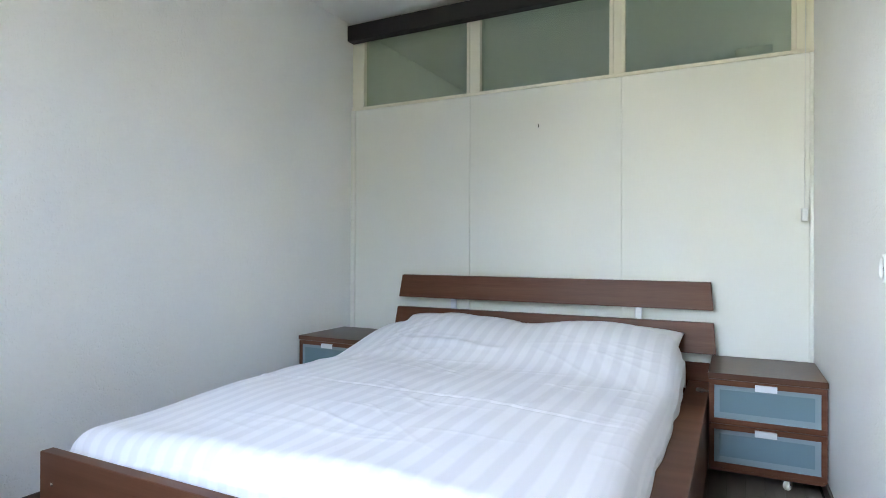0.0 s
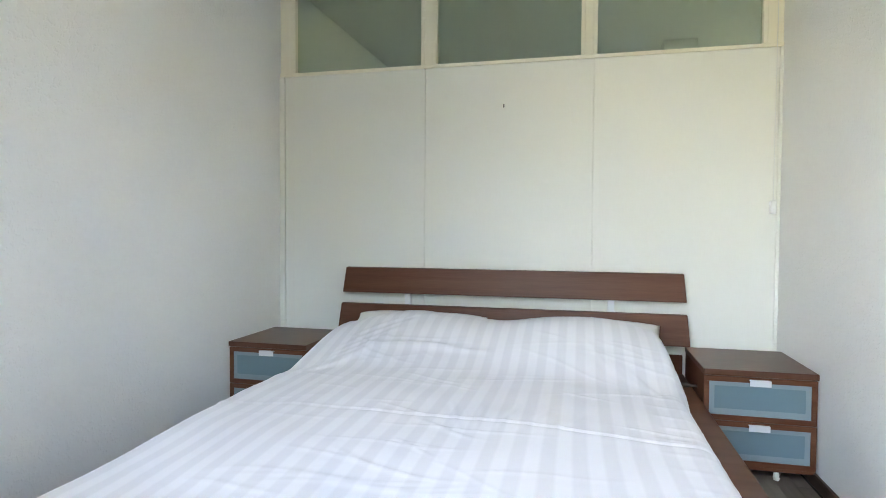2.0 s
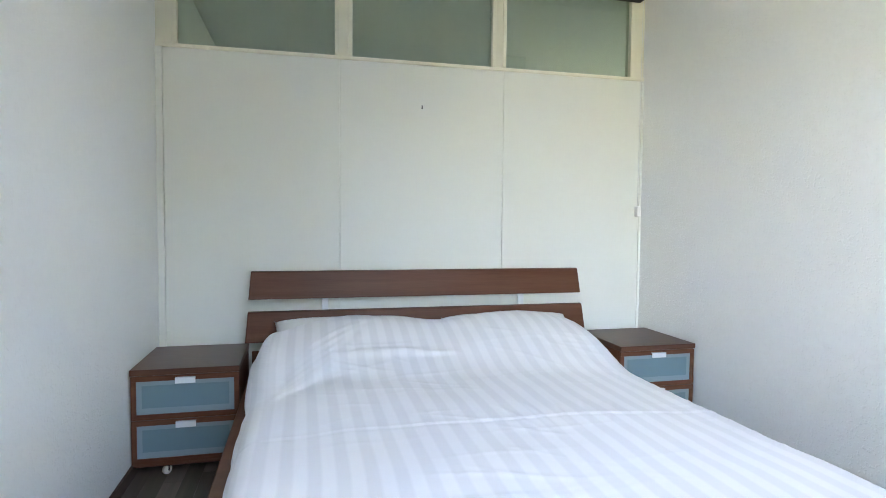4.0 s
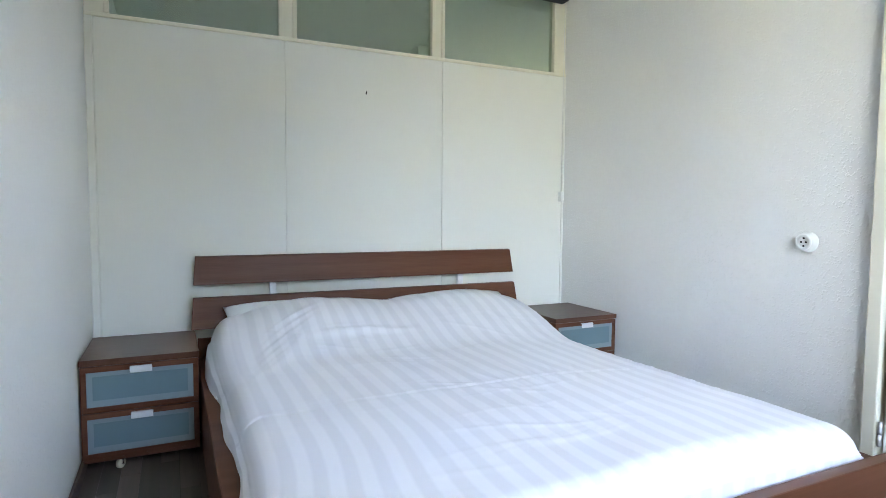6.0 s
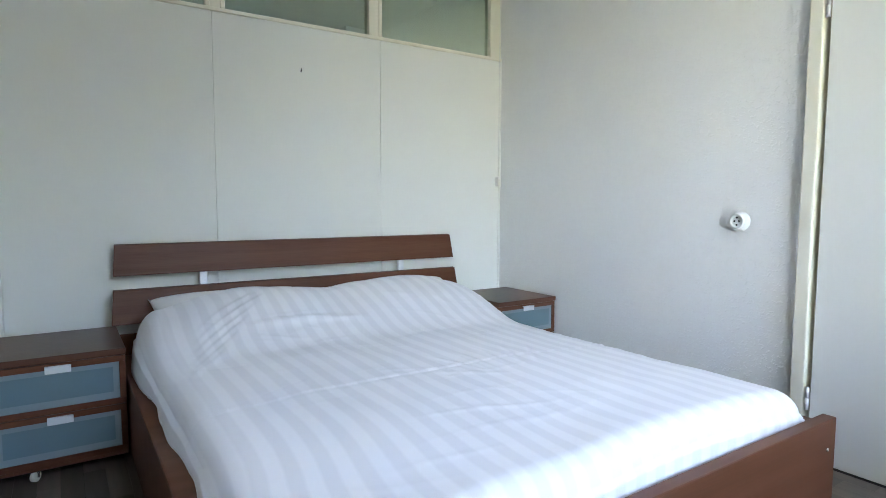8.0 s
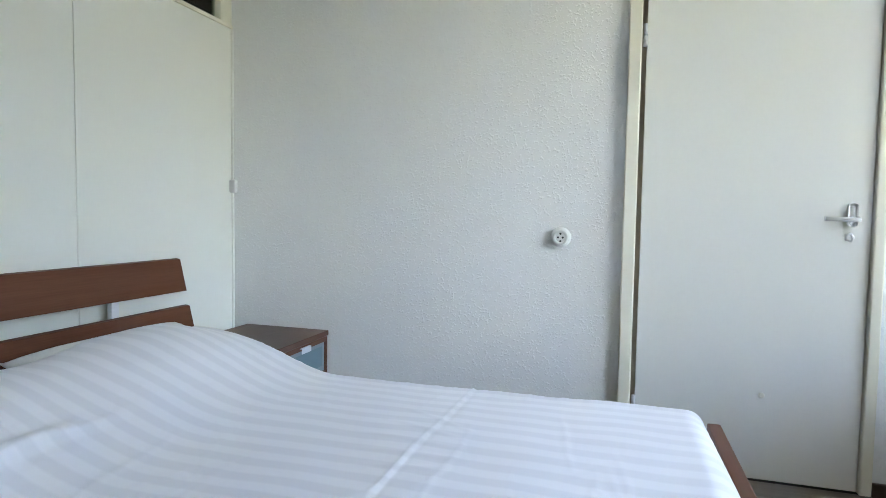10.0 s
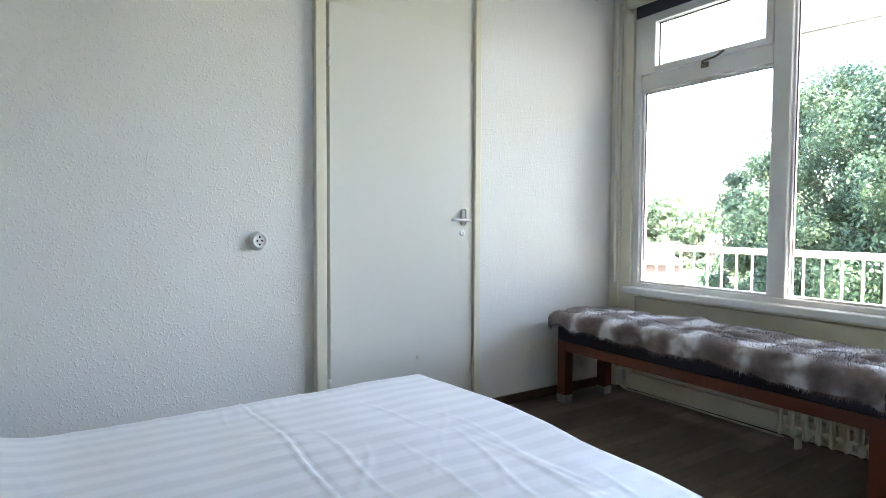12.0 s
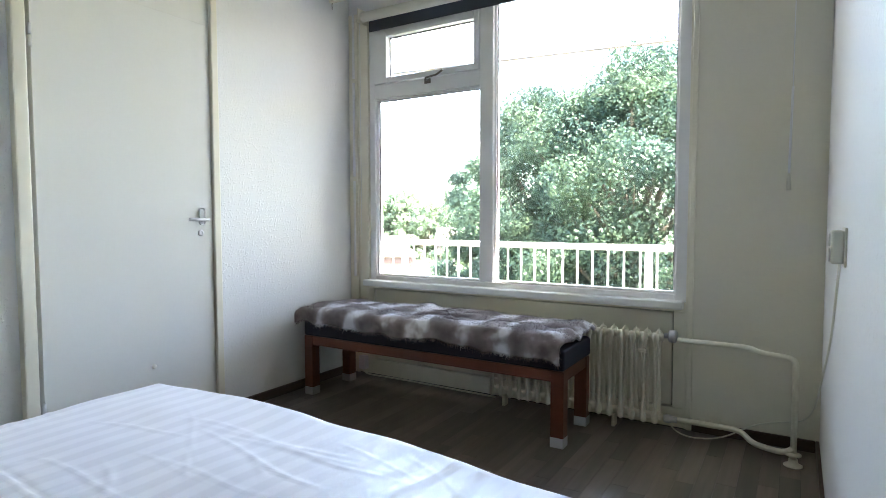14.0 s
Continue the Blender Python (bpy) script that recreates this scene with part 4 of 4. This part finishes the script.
# roller blind on the partition, with its chain
bl = thing("roller_blind", (-0.98, YB - 0.05, 2.41), "black roller blind rolled up under the ceiling above the panes", "blind")
part("cassette", box(B(), -2.315, 0.345, YB - 0.085, YB - 0.012, 2.412, 2.522, 0.008), M_BLACK, bl)
part("end_cap", box(B(), -2.322, -2.316, YB - 0.08, YB - 0.015, 2.44, 2.53, 0.002), M_PLASTIC, bl)
part("chain", pipe(B(), [(0.355, YB - 0.03, 2.43), (0.352, YB - 0.025, 1.17)], 0.0018, 6), M_PLASTIC, bl)
bm = box(B(), 0.338, 0.365, YB - 0.045, YB - 0.011, 1.135, 1.20, 0.006, 3)
part("chain_holder", bm, M_PLASTIC, bl)

# roller blind over the window
wb = thing("window_blind", (-0.78, YW + 0.05, 2.27), "cream roller blind rolled up, with a slate hem, above the window", "blind")
part("roll", pipe(B(), [(-1.77, YW + 0.045, 2.352), (0.215, YW + 0.045, 2.352)], 0.031, 20), M_ROLL, wb)
part("hem", box(B(), -1.765, 0.19, YW + 0.006, YW + 0.014, 2.262, 2.335, 0.002), M_NAVYBAR, wb, "slate-blue blind fabric")
part("bracket", box(B(), 0.218, 0.226, YW, YW + 0.09, 2.31, 2.40, 0.003), M_TRIM, wb)
part("bracket", box(B(), -1.781, -1.773, YW, YW + 0.09, 2.31, 2.40, 0.003), M_TRIM, wb)
part("chain", pipe(B(), [(0.245, YW + 0.04, 2.38), (0.247, YW + 0.035, 0.95)], 0.002, 6), M_PLASTIC, wb)
rl = thing("curtain_rail", (-0.98, -0.36, 2.42), "cream curtain rail hung below the ceiling by the window", "curtain rail")
part("track", box(B(), XL + 0.05, 0.315, -0.375, -0.345, 2.400, 2.424, 0.003), M_TRIM, rl)
for x in (-2.1, -1.0, 0.2):
    part("hanger", box(B(), x - 0.01, x + 0.01, -0.366, -0.354, 2.424, CEIL, 0.002), M_TRIM, rl)
part("cord", pipe(B(), [(0.30, -0.36, 2.40), (0.30, -0.36, 2.36)], 0.003, 8), M_CHROME, rl)
cd = thing("draw_rod", (-2.19, YW + 0.06, 1.17), "thin white curtain draw rod hanging beside the window", "draw rod")
part("cord", pipe(B(), [(-2.197, YW + 0.07, CEIL - 0.01), (-2.194, YW + 0.07, 1.62)], 0.002, 8), M_RAILING, cd)
part("rod", pipe(B(), [(-2.194, YW + 0.07, 1.62), (-2.188, YW + 0.07, 1.24)], 0.005, 10), M_RAILING, cd)
part("grip", lathe(B(), (-2.188, YW + 0.07, 1.17), (0, 0, 1), [(0, 0.009), (0.06, 0.008), (0.075, 0.005)], 14), M_OLDPLASTIC, cd)
bm = B()
for z0, z1 in ((0.66, 1.30), (1.33, 1.95), (1.98, 2.40)):
    rod(bm, (0.318, YW + 0.02, z0), (0.318, YW + 0.02, z1), 0.008)
structure("trim_corner_rod", bm, M_WINFRAME, "thin white vertical rod in the window corner", "trim")
bx = thing("floor_socket", (0.2, YW + 0.02, 0.0), "small white socket box at the wall by the floor", "socket")
part("body", box(B(), 0.235, 0.29, YW - 0.012, YW + 0.03, 0.03, 0.12, 0.006), M_RAILING, bx)
bm = pipe(B(), [(0.26, YW + 0.02, 0.03), (0.2, YW + 0.05, 0.012), (-0.1, YW + 0.03, 0.008), (-0.75, YW + 0.045, 0.008)], 0.006, 8)
tagged(part("floor_cable", bm, M_OLDPLASTIC), "pale cable lying along the floor under the bench", "cable")

# ---------------- outside ----------------
GROUND = -8.5
bm = B()
v = [bm.verts.new(p) for p in ((-900, -900, GROUND), (900, -900, GROUND), (900, 900, GROUND), (-900, 900, GROUND))]
bm.faces.new(v)
structure("ground", bm, M_GRASS, "grassy ground below, reaching to the horizon", "ground")
bm = B()
box(bm, -6, 5, -2.05, YW - 0.126, -0.28, -0.10)
structure("balcony_floor", bm, M_CONCRETE, "grey concrete balcony slab", "balcony")

RLY, RLZ = -1.98, 0.85
rail = thing("balcony_railing", (-1, RLY, -0.1), "white painted steel balcony railing with upright bars", "railing")
part("handrail", box(B(), -5.5, 4.5, RLY - 0.025, RLY + 0.025, RLZ - 0.045, RLZ, 0.006), M_RAILING, rail)
part("bottom_rail", box(B(), -5.5, 4.5, RLY - 0.015, RLY + 0.015, 0.0, 0.03, 0.004), M_RAILING, rail)
bar_me = None
for i in range(82):
    x = -5.32 + 0.12 * i
    if bar_me is None:
        b0 = part("bar", box(B(), x - 0.0065, x + 0.0065, RLY - 0.0065, RLY + 0.0065, 0.02, RLZ - 0.04, 0.002), M_RAILING, rail)
        bar_me, first = b0.data, x
    else:
        o = new("bar", bar_me)
        o.parent = rail
        o.location = (x - first, 0, 0)
for x in (-3.3, -1.30, 0.9, 2.9):
    part("post", box(B(), x - 0.025, x + 0.025, RLY - 0.02, RLY + 0.02, -0.1, RLZ - 0.045, 0.003), M_RAILING, rail)
aw = thing("awning_frame", (-1, YW - 0.25, 2.5), "thin white awning bar carried on arms outside the window", "awning")
part("front_bar", pipe(B(), [(-3.9, -1.98, 2.22), (2.6, -1.98, 2.45)], 0.010, 8), M_DARKMETAL, aw)
for x, z in ((-3.9, 2.22), (2.6, 2.45)):
    part("arm", pipe(B(), [(x, -1.98, z), (x, YW - 0.12, z + 0.3)], 0.014, 8), M_RAILING, aw)
bm = B()
box(bm, -6, XL - T, YW - 0.125, YW - 0.02, -0.1, 3.4)
box(bm, XR + T + 0.02, 5, YW - 0.125, YW - 0.02, -0.1, 3.4)
structure("facade", bm, M_BRICK, "brown brick facade of the flats beside the window", "facade")


def leaf_cloud(name, clumps, per, size, mat, parent, seed, label=""):
    """Many small leaves scattered over clumps (x, y, z, radius)."""
    g = np.random.default_rng(seed)
    pos, nrm = [], []
    for cx, cy, cz, r in clumps:
        d = g.normal(size=(per, 3))
        d /= np.linalg.norm(d, axis=1)[:, None]
        rad_ = r * (0.45 + 0.6 * g.random(per)) * (1 + 0.25 * np.sin(d[:, 0] * 5 + cx) * np.cos(d[:, 2] * 4 + cz))
        pos.append(np.array((cx, cy, cz)) + d * rad_[:, None] * (1, 1, 0.8))
        nrm.append(d)
    pos, nrm = np.concatenate(pos), np.concatenate(nrm)
    k = len(pos)
    u = g.normal(size=(k, 3)) + np.array((0, 0, -0.4))
    u -= nrm * (u * nrm).sum(1)[:, None] * 0.5
    u /= np.linalg.norm(u, axis=1)[:, None]
    w = np.cross(u, nrm + 0.6 * g.normal(size=(k, 3)))
    w /= np.linalg.norm(w, axis=1)[:, None]
    s = size * (0.6 + 0.8 * g.random(k))[:, None]
    vs = np.stack([pos - u * s, pos + w * s * 0.65, pos + u * s, pos - w * s * 0.65], 1).reshape(-1, 3)
    o = np.array(origin(parent))
    me = bpy.data.meshes.new(name)
    me.from_pydata((vs - o).tolist(), [], np.arange(4 * k).reshape(-1, 4).tolist())
    me.materials.append(mat)
    ob = new(name, me)
    ob.parent = parent
    return tagged(ob, label, kind="stuff")


def tree(place, height, radius, seed, label, leaves=0.11, clumps=85, per=300, low=0.2, mat=None):
    g = random.Random(seed)
    x, y, z = place
    tr = thing("tree", place, label, "tree")
    bm = B()
    pts = [Vector((x + g.uniform(-0.15, 0.15) * i, y + g.uniform(-0.15, 0.15) * i, z + height * 0.16 * i)) for i in range(6)]
    for i in range(5):
        rod(bm, pts[i], pts[i + 1], 0.03 * height * (1 - i * 0.17), 0.03 * height * (1 - (i + 1) * 0.17), 10)
    cl = []
    for i in range(clumps):
        t = low + (1 - low) * (i + 0.5) / clumps
        prof = math.sin(math.pi * min(max((t - low) / (1 - low), 0.03), 0.97)) ** 0.55
        a, rr = i * 2.39996, radius * prof * math.sqrt(g.uniform(0.25, 1.0)) * g.uniform(0.78, 1.22)
        c = (x + rr * math.cos(a), y + rr * math.sin(a), z + height * t * g.uniform(0.96, 1.03))
        cl.append((*c, radius * g.uniform(0.11, 0.27)))
        if i % 3 == 0:
            root = pts[min(int(t * 5), 4)]
            rod(bm, root, c, 0.007 * height, 0.002 * height, 6)
    part("trunk", bm, M_BARK, tr)
    leaf_cloud("crown", cl, per, leaves, mat or M_LEAF, tr, seed)
    return tr


tree((1.3, -13.4, GROUND), 13.35, 4.5, 11, "tall broad-leaved tree in full leaf beyond the balcony", 0.042, 270, 1300, 0.12)
tree((4.5, -14.0, GROUND), 13.1, 3.3, 19, "leafy tree grown into the side of the tall tree", 0.042, 140, 1200, 0.1)
tree((7.2, -15.6, GROUND), 9.2, 2.0, 23, "low leafy tree beside the tall tree", 0.06, 50, 600, 0.1)
tree((10.4, -18.4, GROUND), 8.2, 1.8, 27, "bushy tree by the houses, paled by painted haze", 0.085, 45, 300, 0.05, M_LEAFHAZE)
far = tree((84, -118, GROUND), 15.5, 7.5, 31, "distant leafy tree on the skyline, paled by painted haze", 0.42, 60, 150, 0.06, M_LEAFHAZE)
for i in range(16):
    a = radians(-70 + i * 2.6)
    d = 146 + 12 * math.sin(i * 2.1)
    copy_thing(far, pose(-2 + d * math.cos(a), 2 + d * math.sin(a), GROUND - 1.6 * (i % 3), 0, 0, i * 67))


def house(x, y, w, d, h, turn, label):
    hs = thing("house", (x, y, GROUND), label, "house")
    def at(b):
        bmesh.ops.rotate(b, cent=(0, 0, 0), matrix=Matrix.Rotation(radians(turn), 3, "Z"), verts=b.verts)
        bmesh.ops.translate(b, verts=b.verts, vec=(x, y, GROUND))
        return b
    part("wall", at(box(B(), -w / 2, w / 2, -d / 2, d / 2, 0, h)), M_BRICK, hs)
    b = B()
    e = 0.4
    q = [b.verts.new(p) for p in ((-w / 2 - e, -d / 2 - e, h), (w / 2 + e, -d / 2 - e, h), (w / 2 + e, d / 2 + e, h), (-w / 2 - e, d / 2 + e, h), (-w / 2 - e, 0, h + d * 0.38), (w / 2 + e, 0, h + d * 0.38))]
    for f in ((0, 1, 5, 4), (2, 3, 4, 5), (0, 4, 3), (1, 2, 5), (3, 2, 1, 0)):
        b.faces.new([q[i] for i in f])
    part("roof", at(b), M_ROOF, hs, "pale tiled pitched roof")
    for i in range(3):
        for z in (0.9, h - 2.0):
            xx = -w / 2 + w * (i + 0.5) / 3
            wd = part("window", at(box(B(), xx - 0.65, xx + 0.65, d / 2 - 0.1, d / 2 + 0.05, z, z + 1.3)), M_WINFRAME, hs)
            part("pane", at(box(B(), xx - 0.55, xx + 0.55, d / 2 + 0.03, d / 2 + 0.06, z + 0.1, z + 1.2)), M_DARKWIN, wd)
    return hs


house(56, -77, 9, 6.5, 3.2, 125, "dark brown brick house end with a tiled roof below the flats")
house(70, -88, 14, 9, 2.4, 38, "far brick house with a pale tiled roof")
house(83, -84, 14, 8, 4.0, 38, "far brick house with a tiled roof beside trees")
house(55, -104, 16, 8, 4.4, 38, "far brick terrace house with a tiled roof before the trees")

# ---------------- floor, strip by strip ----------------
bm = B()
box(bm, XL, XR + T, YW - 0.125, YB + 0.05, -0.06, -0.0045)
floor = structure("floor", bm, M_UNDER, "dark oak laminate floor in narrow strips", "floor")
PW, PL = 0.0715, 0.56
bm = B()
box(bm, 0.0004, PW - 0.0004, 0.0004, PL - 0.0004, -0.005, 0.0)
plank_me = bpy.data.meshes.new("plank")
bmesh.ops.recalc_face_normals(bm, faces=bm.faces)
bm.to_mesh(plank_me)
bm.free()
plank_me.materials.append(M_PLANK)
rs = random.Random(9)
nx = int((XR - XL) / PW) + 1
for i in range(nx):
    off = rs.uniform(0, PL)
    y = YW - off
    while y < YB:
        y0, y1 = max(y, YW), min(y + PL, YB)
        if y1 - y0 > 0.03:
            p = new("plank", plank_me)
            p.parent = floor
            wdt = min(PW, XR - (XL + i * PW)) / PW
            p.location = (XL + i * PW, y0, 0)
            p.scale = (wdt, (y1 - y0) / PL, 1)
        y += PL
